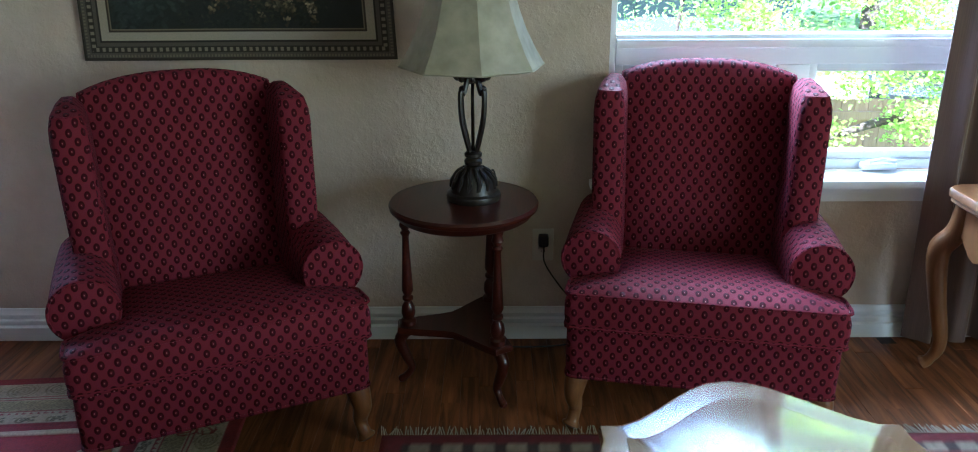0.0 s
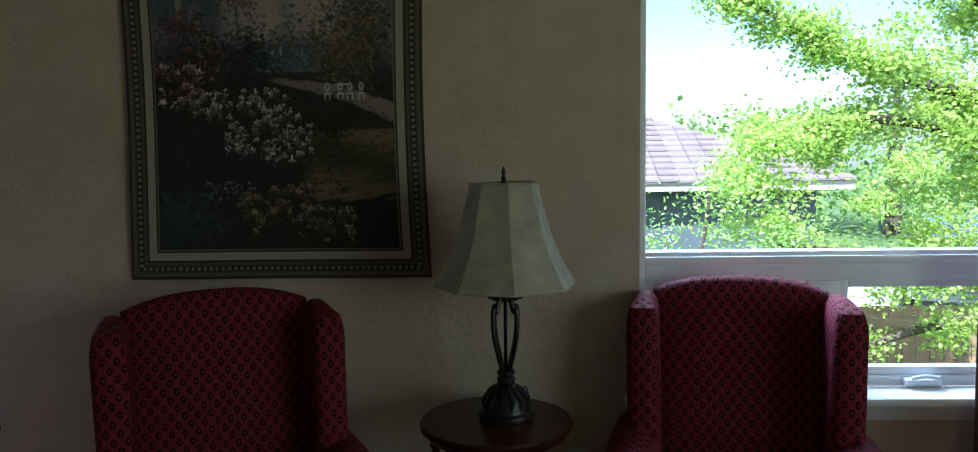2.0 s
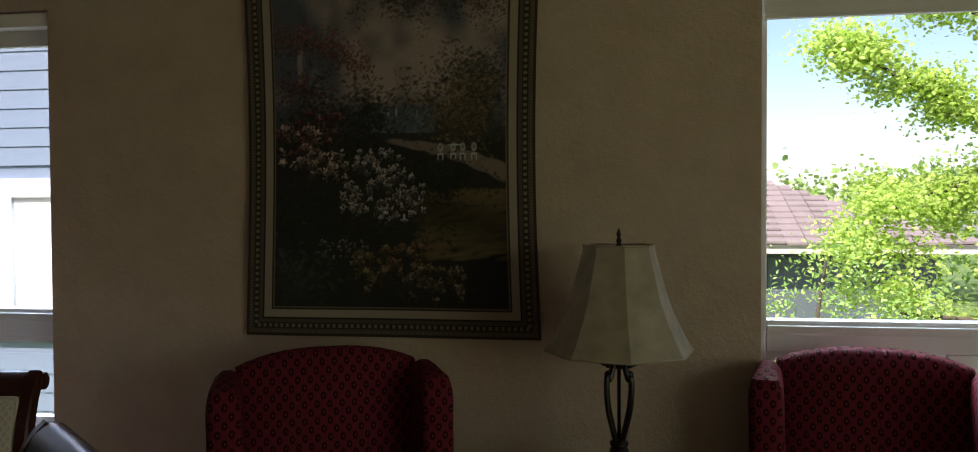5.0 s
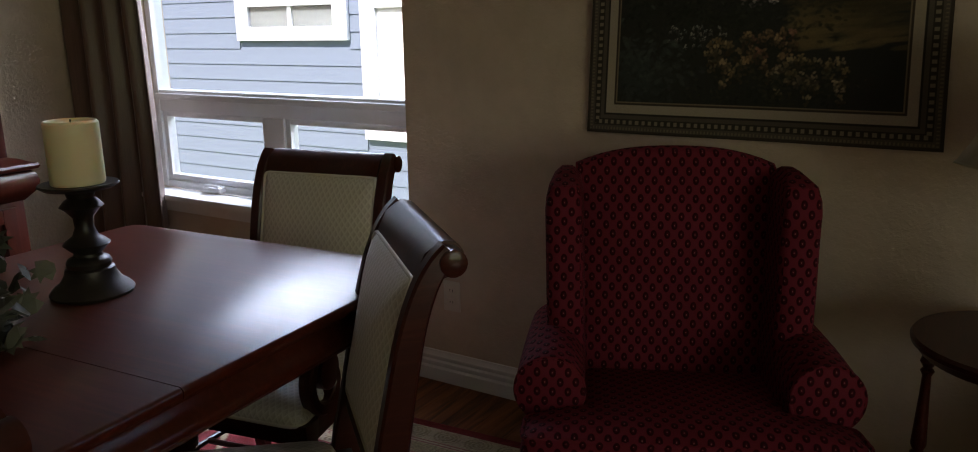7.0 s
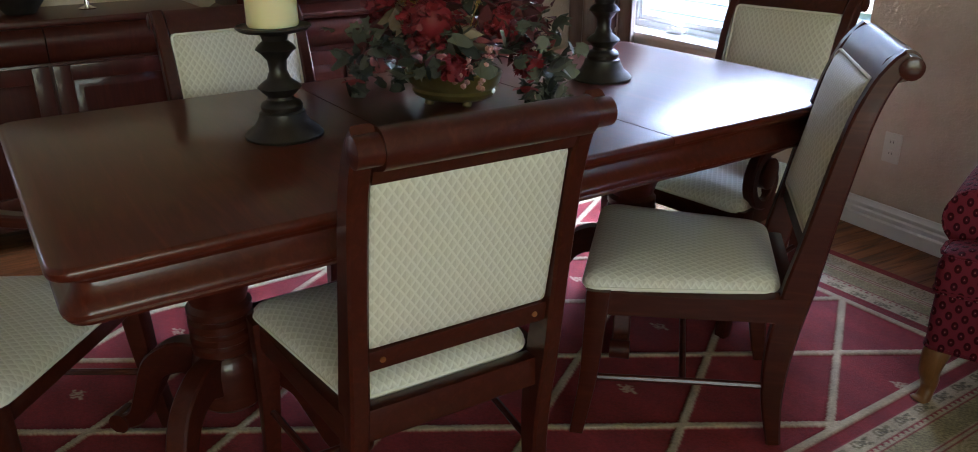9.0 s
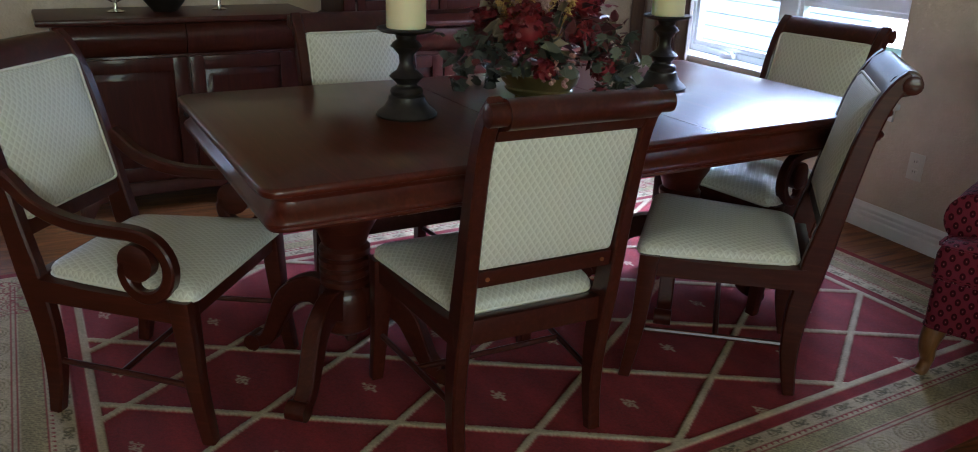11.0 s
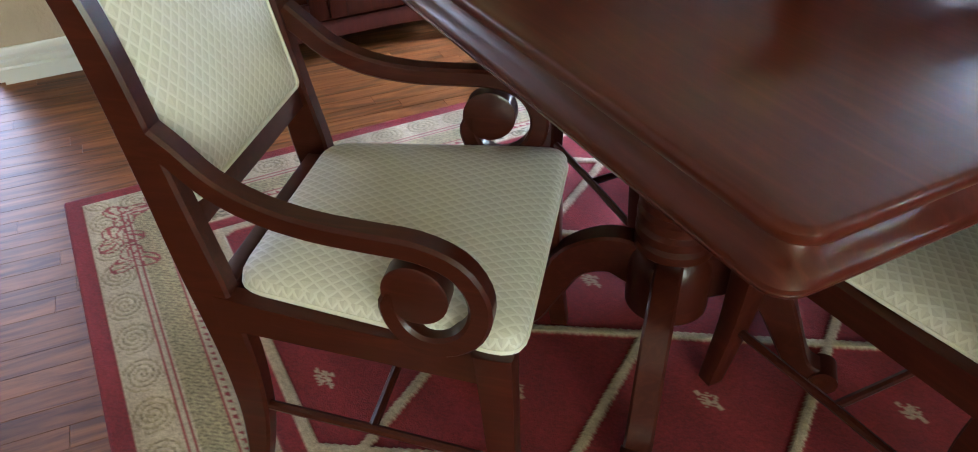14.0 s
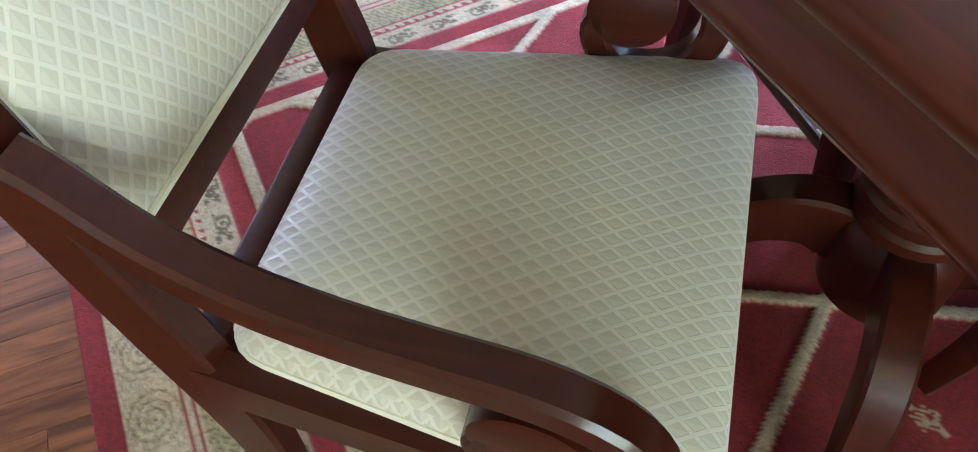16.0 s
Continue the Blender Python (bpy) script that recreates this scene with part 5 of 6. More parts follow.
bloom((0.02, -0.155, 0.23), 0.068, 150)
bloom((0.11, 0.06, 0.29), 0.042, 70)
bloom((-0.16, -0.05, 0.24), 0.038, 60)
bloom((0.22, -0.05, 0.12), 0.026, 34)
bloom((0.10, -0.22, 0.13), 0.026, 34)
bloom((0.17, -0.10, 0.22), 0.03, 40)
for c in ((0.23, -0.10, 0.07), (0.26, 0.00, 0.10), (-0.22, -0.12, 0.06), (-0.18, -0.10, 0.27), (0.19, 0.05, 0.29), (0.05, 0.02, 0.33), (-0.08, -0.10, 0.29)):
    bm = bmesh.new()
    for k in range(5):
        a = 2 * math.pi * k / 5
        d, n = Vector((math.cos(a), math.sin(a), 0.25)), Vector((-math.sin(a), math.cos(a), 0))
        o = Vector(c)
        row = [o, o + d * 0.014 + n * 0.011, o + d * 0.028 + n * 0.009 - Vector((0, 0, 0.006)), o + d * 0.032 - Vector((0, 0, 0.010)), o + d * 0.028 - n * 0.009 - Vector((0, 0, 0.006)), o + d * 0.014 - n * 0.011]
        bm.faces.new([bm.verts.new(p) for p in row])
    part("small_blossom", bm, SILK_RED, fl, "loose five-petalled wine red silk blossom")
bm = bmesh.new()
for _ in range(46):
    p = Vector((0.12, -0.165, 0.130)) + Vector(rng.normal(0, 1, 3) * np.array((0.026, 0.026, 0.020)))
    r = bmesh.ops.create_icosphere(bm, subdivisions=1, radius=0.0075)
    bmesh.ops.translate(bm, verts=r["verts"], vec=p)
tagged(part("berry_spray", bm, BERRY, fl, "pale pink silk berries"), kind="stuff")
for k in range(24):
    a = rng.uniform(0, 6.28)
    r = rng.uniform(0.06, 0.16)
    p0, p1 = Vector((r * 0.5 * math.cos(a), r * 0.5 * math.sin(a), 0.18)), Vector((r * 1.3 * math.cos(a), r * 1.1 * math.sin(a), rng.uniform(0.30, 0.37)))
    pl = [tuple(p0.lerp(p1, t) + Vector((0, 0, 0.02 * math.sin(3 * t)))) for t in np.linspace(0, 1, 7)]
    if k % 3 == 0:
        part("plume_stem", tube(pl, 0.002, 6), PLUME, fl)
        pts = [tuple(Vector(pl[3]).lerp(Vector(pl[6]), t)) for t in np.linspace(0, 1, 10)]
        flower_mesh("plume", pts, (0.008, 0.008, 0.006), 300, 0.014, PLUME, False, "dusty pink dried plume")
    else:
        part("grain_stem", tube(pl, 0.002, 6), GOLD_GRAIN, fl)
        pts = [tuple(Vector(pl[2]).lerp(Vector(pl[6]), t)) for t in np.linspace(0, 1, 14)]
        flower_mesh("grain_head", pts, (0.0045, 0.0045, 0.004), 150, 0.013, GOLD_GRAIN, False, "golden dried grain head")
arc = [(0.07 * math.cos(t) - 0.03, -0.02 + 0.02 * math.sin(t), 0.30 + 0.075 * math.sin(t)) for t in np.linspace(0, 3.1, 30)]
flower_mesh("grain_arch", arc, (0.008, 0.008, 0.008), 700, 0.014, GOLD_GRAIN, False, "golden dried grain bent into a loop")

# ---------------- sideboard and china hutch ----------------


def moulding(bm, x_back, x_front, v0, v1, prof):
    """A moulding round the front and two ends; prof: (out, z)."""
    rows = []
    for d, z in prof:
        rows.append([(x_back, v0 - d, z), (x_front + d, v0 - d, z), (x_front + d, v1 + d, z), (x_back, v1 + d, z)])
    return rings(bm, rows)


def panel_door(parent, name, x, v0, v1, z0, z1, mat, knob_v):
    bm = bmesh.new()
    f = 0.058
    for q in ((v0, v0 + f, z0, z1), (v1 - f, v1, z0, z1), (v0 + f, v1 - f, z0, z0 + f), (v0 + f, v1 - f, z1 - f, z1)):
        box(bm, x, x + 0.020, q[0], q[1], q[2], q[3], 0.003)
    d = part(name, bm, mat, parent)
    p = bmesh.new()
    a, b = v0 + f, v1 - f
    rings(p, [[(x + q, a + s, z0 + f + s), (x + q, b - s, z0 + f + s), (x + q, b - s, z1 - f - s), (x + q, a + s, z1 - f - s)] for q, s in ((0.002, 0.0), (0.004, 0.004), (0.012, 0.030), (0.012, 0.034))])
    part("door_panel", p, mat, d)
    part("knob", lathe([(0.005, 0), (0.005, 0.012), (0.012, 0.018), (0.012, 0.026), (0.006, 0.030)], 14), BRONZE, d, "dark bronze knob", pose(x + 0.020, knob_v, (z0 + z1) / 2 + 0.02, 0, 90, 0))
    return d


XB = -1.995
sb = thing("sideboard", DIN, "dark cherry two-door sideboard standing against the wall", "sideboard")
S0, S1, SX = -1.21, -0.20, -1.625
bm = B(XB, SX, S0, S1, 0.10, 0.70, 0.003)
part("body", bm, CHERRY, sb)
part("top", moulding(bmesh.new(), XB, SX, S0, S1, [(0.040, 0.832), (0.055, 0.838), (0.058, 0.850), (0.054, 0.860), (0.050, 0.862)]), CHERRY, sb)
for a, b in ((S0, (S0 + S1) / 2 - 0.002), ((S0 + S1) / 2 + 0.002, S1)):
    part("drawer", rings(bmesh.new(), [[(XB, a, z), (SX + d, a, z), (SX + d, b, z), (XB, b, z)] for d, z in ((0.004, 0.702), (0.012, 0.712), (0.034, 0.742), (0.044, 0.775), (0.038, 0.805), (0.026, 0.820), (0.022, 0.832))]), CHERRY, sb, "bowed drawer front")
mid = (S0 + S1) / 2
panel_door(sb, "door", SX, S0 + 0.05, mid - 0.006, 0.16, 0.69, CHERRY, mid - 0.036)
panel_door(sb, "door", SX, mid + 0.006, S1 - 0.05, 0.16, 0.69, CHERRY, mid + 0.036)
o = []
for i in range(25):
    s = i / 24
    v = S0 + (S1 - S0) * s
    o.append((v, 0.04 + 0.055 * max(0, 1 - abs(2 * s - 1) ** 6) if abs(2 * s - 1) < 0.86 else 0.0))
rows = [[(SX - 0.01, v, z), (SX + 0.016, v, z), (SX + 0.016, v, 0.135), (SX + 0.006, v, 0.150), (SX - 0.01, v, 0.150)] for v, z in o]
part("plinth", rings(bmesh.new(), rows), CHERRY, sb, "scalloped plinth with bracket feet")
for v in (S0 + 0.02, S1 - 0.06):
    part("foot", B(XB, XB + 0.04, v, v + 0.04, 0, 0.10), CHERRY, sb)
for v, r in ((-0.95, 0.034), (-0.52, 0.030)):
    q = DIN @ Vector((-1.80, v, 0.8622))
    c = thing("crystal_candle_holder", pose(*q), "small crystal and silver candle holder on the sideboard", "candle holder", "candle holders on the sideboard")
    part("cup", lathe([(r, 0), (r * 1.1, 0.004), (0.010, 0.014), (0.009, 0.040), (r * 0.9, 0.052), (r, 0.075), (r * 0.85, 0.075), (0.004, 0.055)], 20), SILVER, c)
q = DIN @ Vector((-1.80, -0.75, 0.8622))
tagged(part("dark_bowl", lathe([(0.05, 0), (0.055, 0.006), (0.09, 0.05), (0.10, 0.085), (0.09, 0.085), (0.04, 0.02)], 26), BRONZE, None, "dark bronze bowl on the sideboard", pose(*q)), category="bowl")

hu = thing("china_hutch", DIN, "dark cherry china hutch with glazed doors and glass shelves", "hutch")
H0, H1, HX1, HX2 = 0.02, 1.44, -1.60, -1.66
part("base_body", B(XB, HX1, H0, H1, 0.08, 0.66, 0.003), CHERRY, hu)
part("plinth", moulding(bmesh.new(), XB, HX1, H0, H1, [(0.02, 0.0), (0.02, 0.09), (0.008, 0.105), (0.004, 0.11)]), CHERRY, hu)
part("drawer_frieze", moulding(bmesh.new(), XB, HX1, H0, H1, [(0.004, 0.66), (0.014, 0.672), (0.040, 0.700), (0.050, 0.735), (0.042, 0.765), (0.028, 0.780)]), CHERRY, hu, "bowed drawer frieze")
part("waist_moulding", moulding(bmesh.new(), XB, HX1, H0, H1, [(0.030, 0.780), (0.050, 0.786), (0.056, 0.798), (0.050, 0.808), (0.030, 0.812), (0.0, 0.828)]), CHERRY, hu)
w = (H1 - H0 - 0.08) / 3
for k in range(3):
    a = H0 + 0.04 + k * w
    panel_door(hu, "door", HX1, a + 0.004, a + w - 0.004, 0.14, 0.64, CHERRY, a + w - 0.045)
bm = bmesh.new()
box(bm, XB, HX2 - 0.02, H0, H0 + 0.03, 0.828, 1.98), box(bm, XB, HX2 - 0.02, H1 - 0.03, H1, 0.828, 1.98)
box(bm, XB, HX2 - 0.02, H0 + 0.03, H1 - 0.03, 0.829, 0.85), box(bm, XB, HX2 - 0.02, H0 + 0.03, H1 - 0.03, 1.95, 1.98)
part("upper_carcase", bm, CHERRY, hu)
part("mirror_back", B(XB, XB + 0.006, H0 + 0.03, H1 - 0.03, 0.85, 1.95), MIRROR, hu, "mirrored cabinet back")
part("crown", moulding(bmesh.new(), XB, HX2, H0, H1, [(0.0, 1.982), (0.012, 1.99), (0.02, 2.02), (0.05, 2.055), (0.06, 2.07), (0.06, 2.09)]), CHERRY, hu)
part("pilaster", B(HX2 - 0.02, HX2, H0, H0 + 0.06, 0.828, 1.98, 0.004), CHERRY, hu)
part("pilaster", B(HX2 - 0.02, HX2, H1 - 0.06, H1, 0.828, 1.98, 0.004), CHERRY, hu)
w = (H1 - H0 - 0.13) / 3
for k in range(3):
    a, b = H0 + 0.065 + k * w + 0.003, H0 + 0.065 + (k + 1) * w - 0.003
    bm = bmesh.new()
    for q in ((a, a + 0.042, 0.852, 1.948), (b - 0.042, b, 0.852, 1.948), (a + 0.042, b - 0.042, 0.852, 0.90), (a + 0.042, b - 0.042, 1.90, 1.948)):
        box(bm, HX2 - 0.016, HX2 + 0.006, q[0], q[1], q[2], q[3], 0.004)
    d = part("glazed_door", bm, CHERRY, hu)
    part("pane", B(HX2 - 0.008, HX2 - 0.004, a + 0.042, b - 0.042, 0.90, 1.90), GLASS, d).visible_shadow = False
    part("hinge", tube([(HX2 + 0.008, b - 0.004, 0.94), (HX2 + 0.008, b - 0.004, 0.99)], 0.004, 8), BRONZE, d)
for z in (1.17, 1.50):
    part("glass_shelf", B(XB + 0.008, HX2 - 0.03, H0 + 0.032, H1 - 0.032, z, z + 0.008), SHELF_GLASS, hu, "clear glass shelf with green edges")
for v, z, r in ((0.25, 0.8505, 0.035), (0.42, 0.8505, 0.03), (0.70, 0.8505, 0.045), (0.95, 0.8505, 0.03), (1.20, 0.8505, 0.04), (0.35, 1.1785, 0.03), (0.80, 1.1785, 0.035), (1.10, 1.1785, 0.03)):
    q = DIN @ Vector((-1.83, v, z))
    c = tagged(part("crystal_goblet", lathe([(r, 0), (r, 0.004), (0.006, 0.012), (0.005, 0.06), (r * 0.8, 0.085), (r, 0.13), (r * 0.96, 0.13), (r * 0.7, 0.088), (0.004, 0.068)], 18), GLASS, None, "clear crystal goblet displayed in the china hutch", pose(*q)), category="goblet", group="goblets in the hutch")

# ---------------- dining rug ----------------
RW, RL = 2.26, 3.22
nx, ny = 502, 716
X, Y = np.meshgrid(np.linspace(-RW / 2, RW / 2, nx), np.linspace(-RL / 2, RL / 2, ny))
red, cream = np.array((0.205, 0.0145, 0.0165)), np.array((0.43, 0.335, 0.215))
img = np.tile(red, (ny, nx, 1))
hgt = np.full((ny, nx), 0.010)
AX, AY = 0.202, 0.313
inv = np.linalg.inv(DIN)
anchor = (inv @ np.array((-1.475, 0.543, 0, 1)))[:2]
P = (X - anchor[0]) / (2 * AX) + (Y - anchor[1]) / (2 * AY)
Q = (X - anchor[0]) / (2 * AX) - (Y - anchor[1]) / (2 * AY)
scale = 1 / math.hypot(1 / (2 * AX), 1 / (2 * AY))
dl = np.minimum(np.abs(P - np.round(P)), np.abs(Q - np.round(Q))) * scale
edge = np.minimum(RW / 2 - np.abs(X), RL / 2 - np.abs(Y))
ax_is_x = (RW / 2 - np.abs(X)) < (RL / 2 - np.abs(Y))
s = np.where(ax_is_x, Y, X)
field = edge > 0.335
ln = field & (dl < 0.0105)
# flowers in the middle of each diamond
fp, fq = P - np.floor(P) - 0.5, Q - np.floor(Q) - 0.5
dx, dy = (fp + fq) * AX * 1.2, (fp - fq) * AY * 1.2
petal = np.zeros_like(field)
for k in range(5):
    a5 = 2 * math.pi * k / 5 + 0.3
    q = np.hypot(dx - 0.0145 * math.cos(a5), (dy - 0.0145 * math.sin(a5)))
    petal |= (q < 0.0095) & ~((q > 0.0035) & (q < 0.0058))
petal |= np.hypot(dx, dy) < 0.005
petal |= (np.hypot((dx - 0.030) / 1.5, dy - 0.006) < 0.006) | (np.hypot((dx + 0.030) / 1.5, dy + 0.008) < 0.006)
petal &= field
img[petal] = (0.40, 0.30, 0.20)
img[ln] = cream
hgt[ln] = 0.0155
k = (edge > 0.315) & (edge <= 0.337)
img[k] = cream
hgt[k] = 0.015
# cream border with scrolls, reeds and a vine
band = (edge > 0.045) & (edge <= 0.275)
img[band] = cream


def stripe(a, b, col):
    img[(edge > a) & (edge <= b)] = col


def rot(px, py, a):
    return px * math.cos(a) + py * math.sin(a), -px * math.sin(a) + py * math.cos(a)


olive, pale, wine = (0.175, 0.135, 0.070), (0.30, 0.235, 0.130), (0.25, 0.040, 0.038)
# outer band: broad tone-on-tone acanthus curls with a few dark veins
cs, ce = (s / 0.115) % 1.0 * 0.115 - 0.0575, edge - 0.083
side = np.where(np.floor(s / 0.115) % 2 == 0, 1.0, -1.0)
cr, ca = np.hypot(cs, ce * 1.2), np.arctan2(ce * side, cs)
curl = np.abs((cr * 1000 / 7.0 - ca / (2 * math.pi) * 2.0) % 2.0 - 1.0)
outer = (edge > 0.049) & (edge < 0.122)
img[outer & (curl < 0.42) & (cr < 0.050)] = pale
img[outer & (curl < 0.07) & (cr < 0.044)] = olive
hgt_carve = outer & (curl < 0.3) & (cr < 0.05)
stripe(0.124, 0.128, wine)
stripe(0.128, 0.136, (0.42, 0.33, 0.22))
stripe(0.136, 0.140, wine)
# leaning reeds with rounded ends
rs = (s + 0.55 * (edge - 0.17)) / 0.0235 % 1.0 - 0.5
reed = (edge > 0.145) & (edge < 0.205)
img[reed] = (0.335, 0.265, 0.135)
tip = np.clip(np.abs(edge - 0.175) / 0.030, 0, 1) ** 3
img[reed & (np.abs(np.abs(rs) - 0.34 + 0.25 * tip) < 0.06)] = olive
img[reed & (np.abs(rs) < 0.06) & (np.abs(edge - 0.175) < 0.016)] = (0.26, 0.195, 0.10)
stripe(0.207, 0.2105, wine)
ts = (s / 0.021) % 1.0
img[(edge > 0.2125) & (edge < 0.2235) & (ts < (edge - 0.2115) / 0.0125 * 0.62)] = (0.24, 0.030, 0.034)
stripe(0.2255, 0.2285, wine)
# inner band: paired leaf scrolls
vs, ve = (s / 0.088 % 1.0 - 0.5) * 0.088, edge - 0.251
q = np.abs(np.hypot(vs + 0.012, ve - 0.004) - 0.0125)
inner = (edge > 0.232) & (edge < 0.270)
img[inner & (q < 0.0032) & (vs < 0.004)] = olive
for px, py, a, l, w_ in ((0.010, 0.004, 0.5, 0.017, 0.0052), (0.014, -0.008, -0.3, 0.016, 0.0045), (-0.008, 0.006, 1.2, 0.010, 0.0045), (0.026, 0.006, 0.9, 0.008, 0.0035), (-0.028, -0.008, 0.2, 0.009, 0.0035)):
    ax_, ay_ = rot(vs - px, ve - py, a)
    img[inner & ((ax_ / l) ** 2 + (ay_ / w_) ** 2 < 1)] = (0.125, 0.100, 0.058)
    img[inner & (np.abs(ay_) < 0.0014) & (np.abs(ax_) < l * 0.8)] = pale
stripe(0.272, 0.2755, wine)
# wine-red sprays over the corners
for cx in (-1, 1):
    for cy in (-1, 1):
        ox, oy = cx * (RW / 2 - 0.135), cy * (RL / 2 - 0.135)
        for sx, sy, turn in ((0, 0, 0.8), (0.01 * cx, -0.20 * cy, 1.6), (-0.20 * cx, 0.01 * cy, 0.0), (-0.10 * cx, 0.03 * cy, 0.3), (0.03 * cx, -0.11 * cy, 1.2)):
            px, py = rot((X - ox - sx) * cx, (Y - oy - sy) * cy, turn)
            r_, a_ = np.hypot(px, py), np.arctan2(py, px)
            reach = 0.030 + 0.030 * np.abs(np.cos(1.5 * a_)) ** 2
            vein = np.abs(np.sin(4.5 * a_ + 60 * r_)) < 0.42
            img[(r_ < reach) & (edge > 0.052) & (edge < 0.268) & vein] = (0.27, 0.050, 0.045)
            img[(np.abs(r_ - reach) < 0.003) & (edge > 0.052) & (edge < 0.268)] = (0.22, 0.045, 0.040)
hgt[band] = 0.0125
hgt[hgt_carve] = 0.0108
g = np.random.default_rng(2)
img *= g.uniform(0.80, 1.20, (ny, nx, 1))
img *= (1 + 0.10 * np.sin(Y * 23 + 2 * np.sin(X * 7)))[..., None] * (1 + 0.08 * np.sin(Y * 61))[..., None]
hgt[edge <= 0.004] = 0.0006
rug = image_grid("dining_rug", RW, RL, img, hgt, RUG)
rug.matrix_basis = DIN
tagged(rug, "red wool rug with cream diamond lattice and scrolled border", "rug")

# fringed rug by the coffee table
nx, ny = 160, 90
X, Y = np.meshgrid(np.linspace(-0.9, 0.9, nx), np.linspace(-0.95, 0.95, ny))
edge = np.minimum(0.9 - np.abs(X), 0.95 - np.abs(Y))
img = np.tile(np.array((0.13, 0.012, 0.016)), (ny, nx, 1))
k = (edge > 0.06) & (edge < 0.24)
img[k] = (0.25, 0.20, 0.14)
img[k & (np.sin(X * 70) * np.sin(Y * 70) > 0.15)] = (0.05, 0.03, 0.025)
img[(edge > 0.10) & (edge < 0.115)] = (0.12, 0.02, 0.02)
img *= g.uniform(0.8, 1.2, (ny, nx, 1))
fr = thing("fringed_rug", pose(0.84, 1.50, 0, 0, 0, 0), "dark red patterned rug with a knotted cream fringe", "rug")
image_grid("woven_field", 1.8, 1.9, img, np.where(edge < 0.005, 0.0006, 0.009), RUG, fr)
verts, faces = [], []
r = random.Random(8)
for i in range(240):
    x = -0.9 + 1.8 * i / 239
    b = len(verts)
    t, l = r.uniform(-0.012, 0.012), r.uniform(0.025, 0.045)
    verts += [(x - 0.002, 0.945, 0.006), (x + 0.002, 0.945, 0.006), (x + 0.0015 + t, 0.95 + l, 0.002), (x - 0.0015 + t, 0.95 + l, 0.002), (x, 0.945, 0.009), (x + t, 0.95 + l, 0.004)]
    faces += [(b, b + 1, b + 2, b + 3), (b + 4, b + 1, b + 2, b + 5), (b, b + 4, b + 5, b + 3)]
me = bpy.data.meshes.new("fringe")
me.from_pydata(verts, [], faces)
me.materials.append(FRINGE)
ob = new("fringe", me)
ob.parent = fr
tagged(ob, "knotted cream fringe")

# ---------------- outside ----------------
GZ = -1.25
setting("ground", B(-60, 60, WALL + 0.21, 90, GZ - 0.2, GZ), LAWN, "green lawn round the houses")
setting("ground", B(3.7, 60, -60, WALL + 0.2, GZ - 0.2, GZ - 0.002), LAWN, "green lawn beside the house")
nh = thing("neighbour_house", pose(0, 0, 0), "blue-grey lap-sided house with white-trimmed windows", "house")
part("wall", B(-16, -3.2, 7.86, 12, GZ, 5.5), SIDING, nh)
EXP = 0.19
holes = ((-7.95, -6.17, 1.18, 1.765), (-5.98, -4.55, 0.08, 1.712))
z = GZ - 0.135
while z < 5.3:
    spans = [(-16.0, -3.2)]
    for a, b, z0, z1 in holes:
        if z + EXP > z0 + 0.02 and z < z1 - 0.02:
            spans = [t for x0, x1 in spans for t in ((x0, min(x1, a)), (max(x0, b), x1)) if t[1] > t[0] + 0.01]
    for x0, x1 in spans:
        bm = rings(bmesh.new(), [[(x, 7.86, z), (x, 7.838, z), (x, 7.850, z + EXP + 0.012), (x, 7.86, z + EXP + 0.012)] for x in (x0, x1)])
        part("siding_board", bm, SIDING, nh, "", None, False)
    z += EXP
for a, b, z0, z1 in holes:
    bm = bmesh.new()
    t = 0.21
    for q in ((a, a + t, z0, z1), (b - t, b, z0, z1), (a + t, b - t, z0, z0 + t * 0.75), (a + t, b - t, z1 - t * 0.9, z1)):
        box(bm, q[0], q[1], 7.80, 7.859, q[2], q[3], 0.006)
    wd = part("window", bm, VINYL, nh, "white-trimmed window")
    c = (a + b) / 2
    part("mullion", B(c - 0.03, c + 0.03, 7.82, 7.85, z0 + t * 0.75, z1 - t * 0.9), VINYL, wd)
    part("blind", B(a + t, b - t, 7.845, 7.855, z0 + t * 0.75, z1 - t * 0.9), BLIND if a > -7 else GARAGE, wd)
    part("pane", B(a + t, b - t, 7.832, 7.836, z0 + t * 0.75, z1 - t * 0.9), GLASS, wd).visible_shadow = False

fence = thing("fence", pose(0, 0, GZ), "weathered cedar board fence behind the trees", "fence")
r = random.Random(5)
for i in range(46):
    x = -0.5 + i * 0.145
    part("board", B(x, x + 0.138, 9.0, 9.018, 0.03, 0.93 + r.uniform(-0.004, 0.004)), FENCE, fence, "", None, False)
for z in (0.25, 0.72):
    part("rail", B(-0.5, 6.2, 8.955, 8.999, z, z + 0.085), FENCE, fence)

